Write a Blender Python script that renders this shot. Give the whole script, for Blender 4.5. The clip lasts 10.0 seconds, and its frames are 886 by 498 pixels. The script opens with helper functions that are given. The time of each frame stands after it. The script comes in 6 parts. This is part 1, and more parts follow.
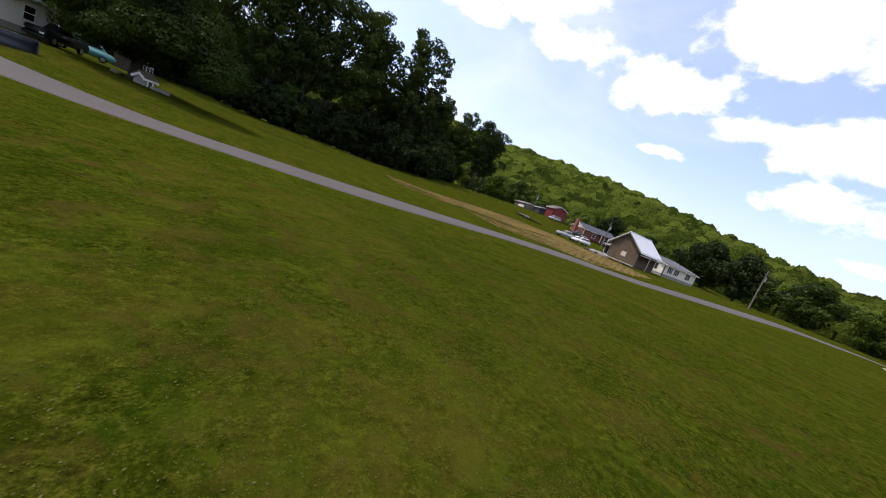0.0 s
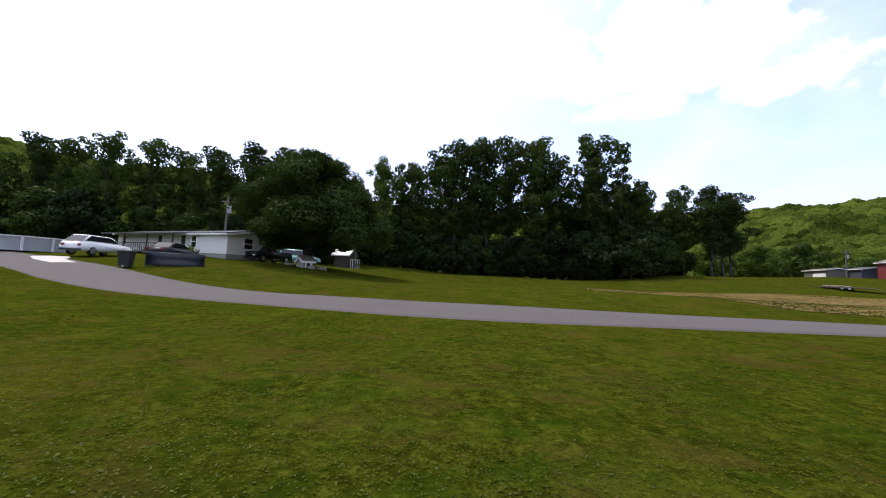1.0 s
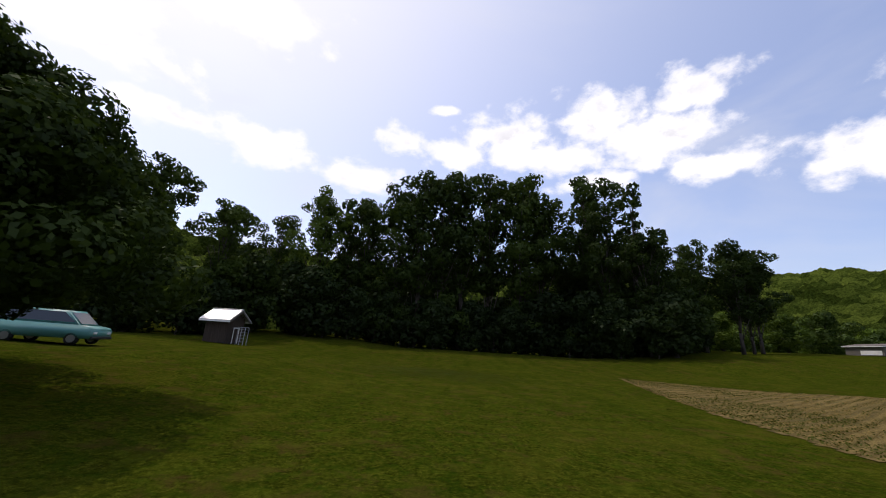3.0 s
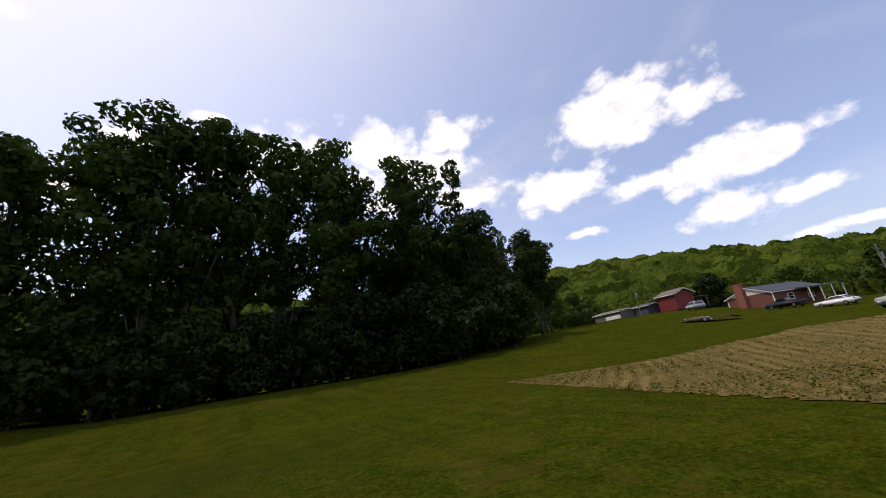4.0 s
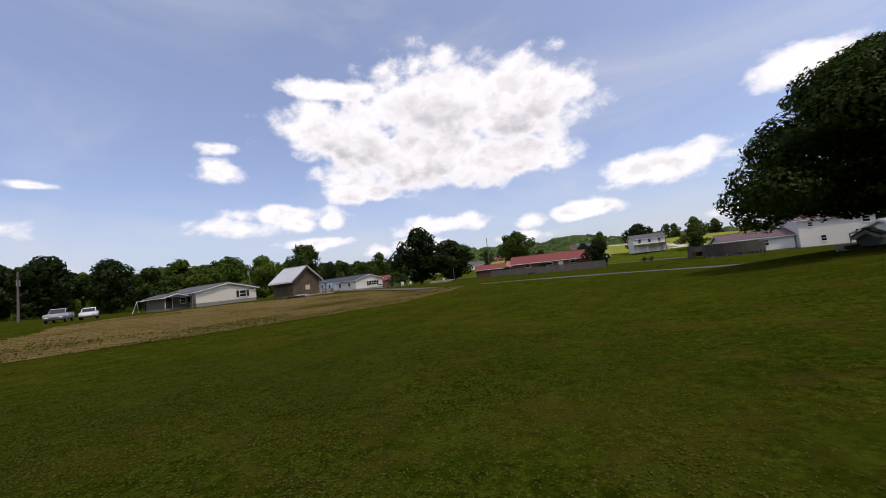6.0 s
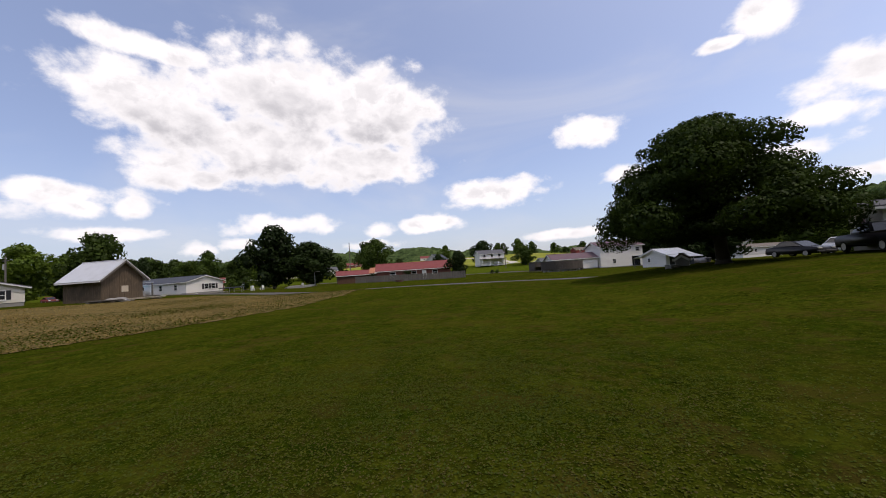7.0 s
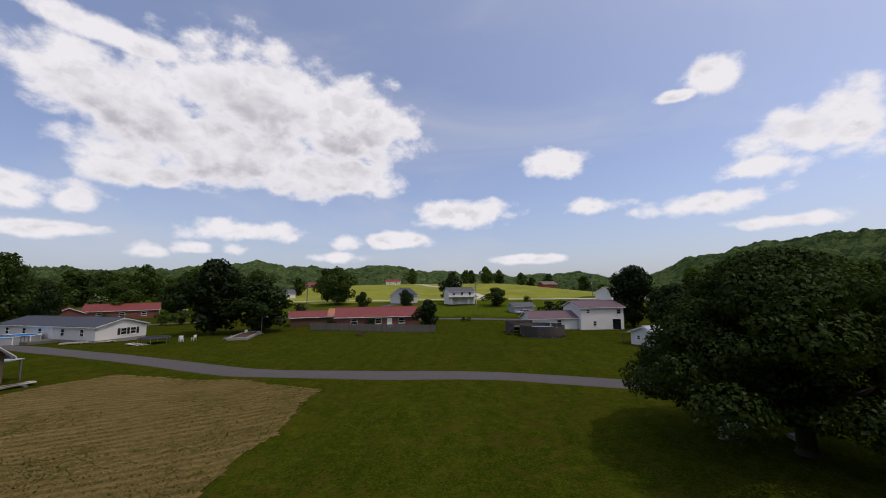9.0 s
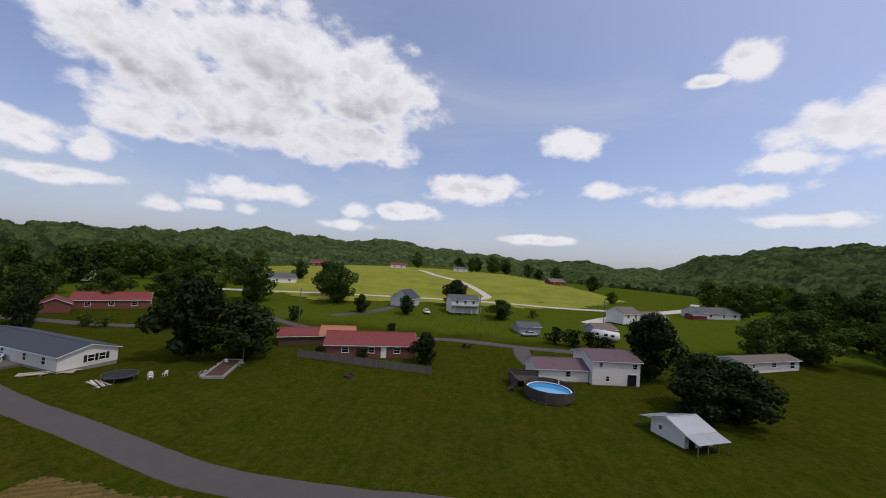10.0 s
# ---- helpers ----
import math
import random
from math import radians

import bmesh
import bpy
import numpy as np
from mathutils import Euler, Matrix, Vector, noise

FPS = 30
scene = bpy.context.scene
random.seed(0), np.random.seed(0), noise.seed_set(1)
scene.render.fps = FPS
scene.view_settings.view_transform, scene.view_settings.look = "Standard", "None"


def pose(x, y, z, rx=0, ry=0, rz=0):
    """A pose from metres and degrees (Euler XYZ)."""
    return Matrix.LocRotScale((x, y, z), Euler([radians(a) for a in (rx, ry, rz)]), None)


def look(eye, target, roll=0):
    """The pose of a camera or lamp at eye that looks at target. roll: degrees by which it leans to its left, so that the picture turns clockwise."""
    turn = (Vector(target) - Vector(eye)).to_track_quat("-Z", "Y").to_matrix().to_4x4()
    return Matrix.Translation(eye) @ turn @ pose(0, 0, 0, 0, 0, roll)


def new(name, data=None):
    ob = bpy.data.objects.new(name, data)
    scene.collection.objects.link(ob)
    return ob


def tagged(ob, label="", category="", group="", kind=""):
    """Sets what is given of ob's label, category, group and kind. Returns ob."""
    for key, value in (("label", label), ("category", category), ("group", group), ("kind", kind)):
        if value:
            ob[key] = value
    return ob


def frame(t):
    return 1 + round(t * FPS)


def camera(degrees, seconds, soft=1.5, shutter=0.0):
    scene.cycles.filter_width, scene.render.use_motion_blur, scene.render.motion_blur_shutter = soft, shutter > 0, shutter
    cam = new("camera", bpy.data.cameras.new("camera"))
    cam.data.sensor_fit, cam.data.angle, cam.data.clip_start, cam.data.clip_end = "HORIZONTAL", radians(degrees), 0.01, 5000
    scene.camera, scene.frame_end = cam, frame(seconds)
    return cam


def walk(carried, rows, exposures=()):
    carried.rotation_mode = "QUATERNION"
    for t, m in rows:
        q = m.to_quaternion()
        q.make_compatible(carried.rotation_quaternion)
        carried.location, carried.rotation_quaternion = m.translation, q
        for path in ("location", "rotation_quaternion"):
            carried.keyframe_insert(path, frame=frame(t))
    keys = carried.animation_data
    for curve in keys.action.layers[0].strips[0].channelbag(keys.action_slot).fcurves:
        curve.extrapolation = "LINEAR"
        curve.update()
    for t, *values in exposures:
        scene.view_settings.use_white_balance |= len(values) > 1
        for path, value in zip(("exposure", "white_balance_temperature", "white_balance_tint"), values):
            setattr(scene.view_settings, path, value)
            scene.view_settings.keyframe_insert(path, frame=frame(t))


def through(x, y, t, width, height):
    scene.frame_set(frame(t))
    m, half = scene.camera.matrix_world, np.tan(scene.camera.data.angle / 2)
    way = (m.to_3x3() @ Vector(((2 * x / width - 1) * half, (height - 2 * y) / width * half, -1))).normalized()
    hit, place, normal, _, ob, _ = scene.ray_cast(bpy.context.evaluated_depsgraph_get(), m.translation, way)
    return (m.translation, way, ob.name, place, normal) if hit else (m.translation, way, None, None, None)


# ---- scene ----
# ---- camera ----
cam = camera(102.25, 10.0, soft=1.0)
PATH = [
    (0, pose(10.95, -35.87, 1.90, 80.12, -20.71, -30.29)),
    (0.5, pose(18.01, -33.04, 0.98, 87.59, -14.83, -8.68)),
    (1, pose(17.78, -26.72, 0.96, 94.12, -3.11, 3.09)),
    (1.5, pose(18.03, -21.31, 1.50, 95.49, -1.18, 8.18)),
    (2, pose(19.21, -16.26, 1.91, 101.66, -0.82, 9.38)),
    (2.2, pose(19.72, -14.45, 2.38, 103.32, -1.59, 8.94)),
    (3.5, pose(18.37, 5.80, 2.77, 105.10, -0.33, -13.48)),
    (4, pose(20.74, 16.15, 2.40, 106.89, 7.91, -32.48)),
    (4.5, pose(19.75, 22.38, 2.59, 102.91, 12.77, -66.82)),
    (5, pose(17.63, 27.36, 2.20, 99.96, 20.98, -95.63)),
    (5.5, pose(14.06, 31.75, 1.96, 95.46, 12.65, -125.07)),
    (6, pose(13.54, 32.53, 1.70, 94.38, 5.97, -146.20)),
    (6.2, pose(14.32, 32.45, 1.74, 94.13, 4.39, -150.37)),
    (7.3, pose(19.28, 33.48, 1.77, 92.32, 3.60, -174.72)),
    (7.5, pose(19.40, 33.37, 1.92, 90.80, 3.23, -175.37)),
    (8, pose(19.66, 32.07, 2.08, 97.29, 2.36, -175.97)),
    (8.5, pose(19.88, 29.89, 4.49, 96.65, 1.71, -176.15)),
    (9, pose(20.52, 25.93, 9.50, 96.31, 0.50, -176.12)),
    (9.5, pose(20.45, 22.02, 15.32, 96.41, -2.41, -175.44)),
    (10, pose(20.63, 18.59, 22.57, 92.18, -3.84, -175.12)),
]
walk(cam, PATH, [(0, 0.40, 6500, 15), (0.5, 0.58, 6350, 15), (1, 0.62, 6300, 15), (1.5, 0.17, 6350, 15), (2, 0.05, 6350, 15), (3.5, -0.26, 6500, 15), (4.5, 0.05, 6850, 15), (5, -0.14, 6700, 15), (6, -0.28, 6550, 15), (7.5, -0.26, 6650, 15), (8, -0.33, 6650, 15), (8.5, -0.52, 6550, 15), (10, -0.60, 6300, 15)])

# ---- sky, sun ----
SUN_AZ, SUN_EL = -62.0, 60.0       # degrees clockwise from north (+y), height


def sun_vector():
    a, e = radians(SUN_AZ), radians(SUN_EL)
    return Vector((math.sin(a) * math.cos(e), math.cos(a) * math.cos(e), math.sin(e)))


sun = new("sun", bpy.data.lights.new("sun", "SUN"))
sun.data.energy, sun.data.angle, sun.data.color = 2.1, radians(0.6), (1.0, 0.90, 0.78)
sun.matrix_world = look((0, 0, 200), Vector((0, 0, 200)) - sun_vector())


class Nodes:
    """Short hand for building a node tree."""

    def __init__(self, tree):
        self.t = tree
        tree.nodes.clear()

    def n(self, kind, **kw):
        node = self.t.nodes.new(kind)
        for k, v in kw.items():
            if k == "op":
                node.operation = v
            elif k == "blend":
                node.data_type, node.blend_type = "RGBA", v
            elif k == "dim":
                node.noise_dimensions = v
            elif k == "feature":
                node.feature = v
        return node

    def put(self, node, name, value):
        s = node.inputs[name]
        if isinstance(value, bpy.types.NodeSocket):
            self.t.links.new(value, s)
        else:
            s.default_value = value

    def math(self, op, a, b=0.0, c=None, clamp=False):
        m = self.n("ShaderNodeMath", op=op)
        m.use_clamp = clamp
        self.put(m, 0, a)
        self.put(m, 1, b)
        if c is not None:
            self.put(m, 2, c)
        return m.outputs[0]

    def vec(self, op, a, b=(0, 0, 0)):
        m = self.n("ShaderNodeVectorMath", op=op)
        self.put(m, 0, a)
        self.put(m, 1, b)
        return m.outputs["Value"] if op in ("LENGTH", "DOT_PRODUCT") else m.outputs[0]

    def noise(self, vector, scale, detail=4.0, rough=0.55, distort=0.0):
        m = self.n("ShaderNodeTexNoise")
        self.put(m, "Vector", vector)
        self.put(m, "Scale", scale)
        self.put(m, "Detail", detail)
        self.put(m, "Roughness", rough)
        self.put(m, "Distortion", distort)
        return m.outputs["Fac"]

    def ramp(self, fac, stops):
        m = self.n("ShaderNodeValToRGB")
        self.put(m, "Fac", fac)
        el = m.color_ramp.elements
        while len(el) < len(stops):
            el.new(0.5)
        for e, (p, c) in zip(el, stops):
            e.position = p
            e.color = (*c, 1) if len(c) == 3 else c
        return m.outputs["Color"]

    def mix(self, fac, a, b, blend="MIX"):
        m = self.n("ShaderNodeMix", blend=blend)
        self.put(m, 0, fac)
        for i, val in ((6, a), (7, b)):
            if isinstance(val, tuple) and len(val) == 3:
                val = (*val, 1)
            self.put(m, i, val)
        return m.outputs[2]

    def smooth(self, x, lo, hi):
        m = self.n("ShaderNodeMapRange")
        m.interpolation_type = "SMOOTHSTEP"
        self.put(m, 0, x)
        self.put(m, 1, lo)
        self.put(m, 2, hi)
        return m.outputs[0]


# cumulus banks: bearing (from due east, clockwise), height, half width, half height, in degrees
BANK_SOUTH = [(43.1, 23.2, 9.4, 4.3), (57.8, 26.4, 11.6, 6), (71.3, 24.7, 11.1, 5.5), (54.8, 19, 14.2, 4.8), (68.3, 17.4, 11.1, 3.3), (42.9, 15.3, 4, 2.3), (42.4,
             28.7, 7.6, 1.4), (46.9, 14.3, 2.3, 1.3), (104.4, 18.8, 4.4, 2.1), (88.6, 11.8, 6.9, 2.3), (79.1, 7.8, 4.7, 1.4), (125.2, 26, 2.9, 2.1), (121.2, 24.6,
             2.5, 0.7)]
BANK_WEST = [(132.4, 17, 4.8, 2.5), (129, 14.2, 4.3, 1.2), (136.6, 17.2, 2.4, 3.9), (122.3, 10.6, 6.9, 1.3), (109.6, 11.9, 4.5, 1.1), (130.1, 7.5, 5.2, 0.7), (99,
             4.4, 5.1, 0.7), (148, 14, 6, 3), (160, 20, 8, 4), (154, 8, 7, 1.5), (174, 26, 9, 4), (170, 12, 8, 2)]
BANK_LOW = [(57.2, 8.3, 6.6, 1.3), (70.8, 7.3, 2.6, 1.1), (69.2, 4.8, 3.8, 0.8), (35, 10, 2.1, 1.2), (39.6, 10.3, 1.7, 1.4), (37.3, 6.9, 4.6, 0.8), (45.9, 5, 1.9,
             0.8), (51.4, 5.5, 2.3, 0.7), (56.1, 5.4, 2.1, 0.9), (2.8, 10.1, 3.4, 1.5), (24.6, 17.3, 2.8, 1.5), (24.2, 20.2, 2.2, 0.8), (32.5, 11.4, 7.3, 1.2),
             (24.9, 9.7, 5.7, 1.4), (7.9, 14, 2.1, 0.5), (-5.3, 7.8, 3, 0.6)]
BANK_EAST = [(-24.0, 29.8, 8.3, 4.1), (-14.8, 27.4, 4.1, 2.1), (-34.4, 22.3, 7.7, 2.6), (-14.0, 18.7, 7.9, 2.4), (-23.0, 19.4, 5, 1.4), (-8.7, 17.5, 2.7, 1.4),
             (-14.0, 12.8, 5.7, 1.8), (-8.9, 12.4, 3.5, 1), (-8.9, 7.5, 2.6, 0.7), (-32.3, 14.8, 2.8, 0.7)]
BANK_NORTH = [(-97, 30.3, 5.5, 1.9), (-88, 29.4, 5.5, 2.3), (-79, 31.5, 8, 3.6), (-71, 28.8, 8, 3.4), (-64, 33, 8, 3.8), (-55.5, 29, 8, 3.2), (-51.5, 34, 6, 2.5),
             (-48.5, 24.5, 6, 1.9), (-66.5, 24.6, 6, 1.5), (-90.5, 35.5, 2.2, 0.7), (-104, 24.2, 5.8, 2.1), (-120, 25.5, 7.8, 2.6), (-131, 25.5, 6.7, 1.6), (-143, 32, 10, 4), (-127, 42, 12, 4)]


def make_sky():
    world = bpy.data.worlds.new("sky")
    world.use_nodes = True
    scene.world = world
    k = Nodes(world.node_tree)
    way = k.n("ShaderNodeTexCoord").outputs["Generated"]
    way = k.vec("NORMALIZE", way)
    sep = k.n("ShaderNodeSeparateXYZ")
    k.put(sep, 0, way)
    x, y, z = sep.outputs
    bearing = k.math("MULTIPLY", k.math("ARCTAN2", k.math("MULTIPLY", y, -1.0), x), 180 / math.pi)
    height = k.math("MULTIPLY", k.math("ARCSINE", z), 180 / math.pi)
    uv = k.n("ShaderNodeCombineXYZ")
    k.put(uv, 0, bearing)
    k.put(uv, 1, height)
    uv = uv.outputs[0]
    # ragged edges: the place in the sky is shaken before the distance to each cloud is taken
    body = None
    for bank in (BANK_SOUTH, BANK_WEST, BANK_LOW, BANK_EAST, BANK_NORTH):
        for u, v, w, h in bank:
            d = k.vec("MULTIPLY", k.vec("SUBTRACT", uv, (u, v, 0)), (0.82 / w, 0.82 / h, 0))
            d = k.math("SUBTRACT", 1.0, k.vec("LENGTH", d))
            if bank is BANK_SOUTH:
                d = k.math("MULTIPLY", d, 1.45)
            body = d if body is None else k.math("MAXIMUM", body, d)
    flat = k.vec("MULTIPLY", way, (1.0, 1.0, 1.45))
    billow = k.noise(flat, 9.0, 8.0, 0.62, 0.25)
    calm = billow
    heaps = k.n("ShaderNodeTexVoronoi", feature="SMOOTH_F1")
    k.put(heaps, "Vector", k.vec("ADD", flat, k.vec("MULTIPLY", k.n("ShaderNodeTexNoise").outputs["Color"], (0.04, 0.04, 0.04))))
    k.put(heaps, "Scale", 15.0)
    k.put(heaps, "Smoothness", 0.25)
    billow = k.math("ADD", billow, k.math("MULTIPLY", k.math("SUBTRACT", 0.42, heaps.outputs["Distance"]), 0.42))
    fine = k.noise(flat, 34.0, 6.0, 0.6)
    edge = k.math("ADD", k.math("MULTIPLY", k.math("SUBTRACT", billow, 0.5), 1.75), k.math("MULTIPLY", k.math("SUBTRACT", fine, 0.5), 0.75))
    dense = k.math("ADD", body, edge)
    mask = k.smooth(dense, -0.16, 0.52)
    thick = k.smooth(dense, 0.15, 1.0)
    # grey bases: thicker parts with less light from above
    below = k.noise(k.vec("ADD", flat, (0, 0, 0.05)), 9.0, 6.0, 0.6, 0.25)
    relief = k.math("MULTIPLY", k.smooth(k.math("SUBTRACT", below, calm), -0.02, 0.13), thick)
    # the great cloud in the south shades its own under side
    over = None
    for u, v, w, h in BANK_SOUTH[:6]:
        d = k.vec("MULTIPLY", k.vec("SUBTRACT", uv, (u, v - 3.4, 0)), (0.82 / w, 0.82 / h, 0))
        d = k.math("SUBTRACT", 1.0, k.vec("LENGTH", d))
        over = d if over is None else k.math("MAXIMUM", over, d)
    puff = k.noise(flat, 17.0, 5.0, 0.6, 0.3)
    over = k.smooth(k.math("ADD", over, k.math("ADD", k.math("MULTIPLY", edge, 0.45), k.math("MULTIPLY", k.math("SUBTRACT", puff, 0.5), 1.2))), -0.05, 1.25)
    shade = k.math("MAXIMUM", k.math("MULTIPLY", relief, 0.45), k.math("MULTIPLY", over, thick))
    cloud = k.mix(shade, (1.24, 1.23, 1.24), (0.70, 0.70, 0.74))
    # thin high veil
    veil = k.noise(k.vec("MULTIPLY", flat, (0.8, 1.2, 1.6)), 1.6, 5.0, 0.55, 0.7)
    veil = k.math("MULTIPLY", k.smooth(veil, 0.44, 0.85), 0.5)
    sky = k.n("ShaderNodeTexSky")
    sky.sky_type = "NISHITA"
    sky.sun_disc = False
    sky.sun_elevation, sky.sun_rotation = radians(SUN_EL), radians(SUN_AZ)
    sky.air_density, sky.dust_density, sky.ozone_density = 1.0, 1.6, 1.5
    blue = k.mix(1.0, sky.outputs[0], (0.238, 0.226, 0.240), "MULTIPLY")
    # deeper blue away from the sun, bright haze round it
    near = k.vec("DOT_PRODUCT", way, tuple(sun_vector()))
    blue = k.mix(1.0, blue, k.mix(k.smooth(near, -0.6, 0.5), (0.73, 0.74, 0.77), (1.05, 1.05, 1.05)), "MULTIPLY")
    glow = k.math("POWER", k.math("MAXIMUM", k.math("MULTIPLY_ADD", near, 0.62, 0.38), 0.0), 5.4)
    blue = k.mix(k.math("MULTIPLY", glow, 1.0, clamp=True), blue, (1.15, 1.14, 1.16))
    low = k.smooth(height, 16.0, 0.0)
    blue = k.mix(k.math("MULTIPLY", low, 0.45), blue, (0.60, 0.70, 0.85))
    blue = k.mix(0.14, blue, (0.80, 0.84, 0.90))
    blue = k.mix(veil, blue, (0.9, 0.92, 0.96))
    out = k.mix(mask, blue, cloud)
    bg = k.n("ShaderNodeBackground")
    k.put(bg, 0, out)
    k.put(bg, 1, 1.0)
    end = k.n("ShaderNodeOutputWorld")
    k.t.links.new(bg.outputs[0], end.inputs[0])


make_sky()

# ---- materials ----
def material(name, build):
    m = bpy.data.materials.new(name)
    m.use_nodes = True
    k = Nodes(m.node_tree)
    end = k.n("ShaderNodeOutputMaterial")
    k.t.links.new(build(k), end.inputs[0])
    return m


def principled(k, color, rough=0.8, metal=0.0, bump=None, strength=0.3, spec=0.5, distance=0.02, sheen=None):
    p = k.n("ShaderNodeBsdfPrincipled")
    if sheen:
        k.put(p, "Sheen Weight", sheen[3])
        k.put(p, "Sheen Roughness", 0.6)
        k.put(p, "Sheen Tint", (*sheen[:3], 1))
    k.put(p, "Base Color", (*color, 1) if isinstance(color, tuple) and len(color) == 3 else color)
    k.put(p, "Roughness", rough)
    k.put(p, "Metallic", metal)
    k.put(p, "Specular IOR Level", spec)
    if bump is not None:
        b = k.n("ShaderNodeBump")
        k.put(b, "Height", bump)
        k.put(b, "Strength", strength)
        k.put(b, "Distance", distance)
        k.put(p, "Normal", b.outputs[0])
    return p.outputs[0]


def place(k):
    return k.n("ShaderNodeTexCoord").outputs["Object"]


def worldplace(k):
    return k.n("ShaderNodeNewGeometry").outputs["Position"]


def weathered(color, rough=0.7, metal=0.0, vary=0.18, scale=3.0, stretch=(1, 1, 1), bump=0.15, dirt=(0.12, 0.10, 0.08), dirty=0.25, spec=0.4):
    """A painted or plain surface with broad stains and fine grain."""

    def build(k):
        p = k.vec("MULTIPLY", place(k), stretch)
        broad = k.noise(p, scale * 0.25, 5, 0.6)
        fine = k.noise(p, scale * 9, 3, 0.6)
        rnd = k.n("ShaderNodeObjectInfo").outputs["Random"]
        c = k.mix(k.math("MULTIPLY", k.smooth(broad, 0.45, 0.8), dirty), color, dirt)
        f = k.math("ADD", 1.0 - vary * 0.75, k.math("MULTIPLY", k.math("ADD", fine, k.math("MULTIPLY", rnd, 0.5)), vary))
        g = k.n("ShaderNodeCombineXYZ")
        for i in range(3):
            k.put(g, i, f)
        c = k.mix(1.0, c, g.outputs[0], "MULTIPLY")
        r = k.math("ADD", rough - 0.08, k.math("MULTIPLY", broad, 0.16))
        return principled(k, c, r, metal, fine, bump, spec)

    return build


def foliage(dark, light, through=0.35, spot=0.3):
    def build(k):
        geo = k.n("ShaderNodeNewGeometry")
        rnd = geo.outputs["Random Per Island"]
        obj = k.n("ShaderNodeObjectInfo").outputs["Random"]
        broad = k.noise(geo.outputs["Position"], 0.25, 3, 0.6)
        f = k.math("ADD", k.math("MULTIPLY", rnd, spot), k.math("ADD", k.math("MULTIPLY", broad, 0.95 - spot), k.math("MULTIPLY", k.math("SUBTRACT", obj, 0.5), 0.35)))
        c = k.ramp(f, [(0.1, dark), (0.85, light)])
        d = k.n("ShaderNodeBsdfDiffuse")
        k.put(d, "Color", c)
        t = k.n("ShaderNodeBsdfTranslucent")
        k.put(t, "Color", k.mix(1.0, c, (1.3, 1.35, 0.7), "MULTIPLY"))
        s = k.n("ShaderNodeMixShader")
        k.put(s, 0, through)
        k.t.links.new(d.outputs[0], s.inputs[1])
        k.t.links.new(t.outputs[0], s.inputs[2])
        g = k.n("ShaderNodeBsdfGlossy")
        k.put(g, "Roughness", 0.45)
        k.put(g, "Color", (0.5, 0.55, 0.5, 1))
        s2 = k.n("ShaderNodeMixShader")
        k.put(s2, 0, 0.015)
        k.t.links.new(s.outputs[0], s2.inputs[1])
        k.t.links.new(g.outputs[0], s2.inputs[2])
        return s2.outputs[0]

    return build


PATCH = ((34.8, 33.0), (40.5, 28.6), (49.0, 24.0), (56.0, 18.0), (54.0, 4.0), (51.5, -10.3), (40.0, -10.6), (29.5, -6.8), (28.9, 6.0), (29.8, 15.0), (31.0, 21.5))


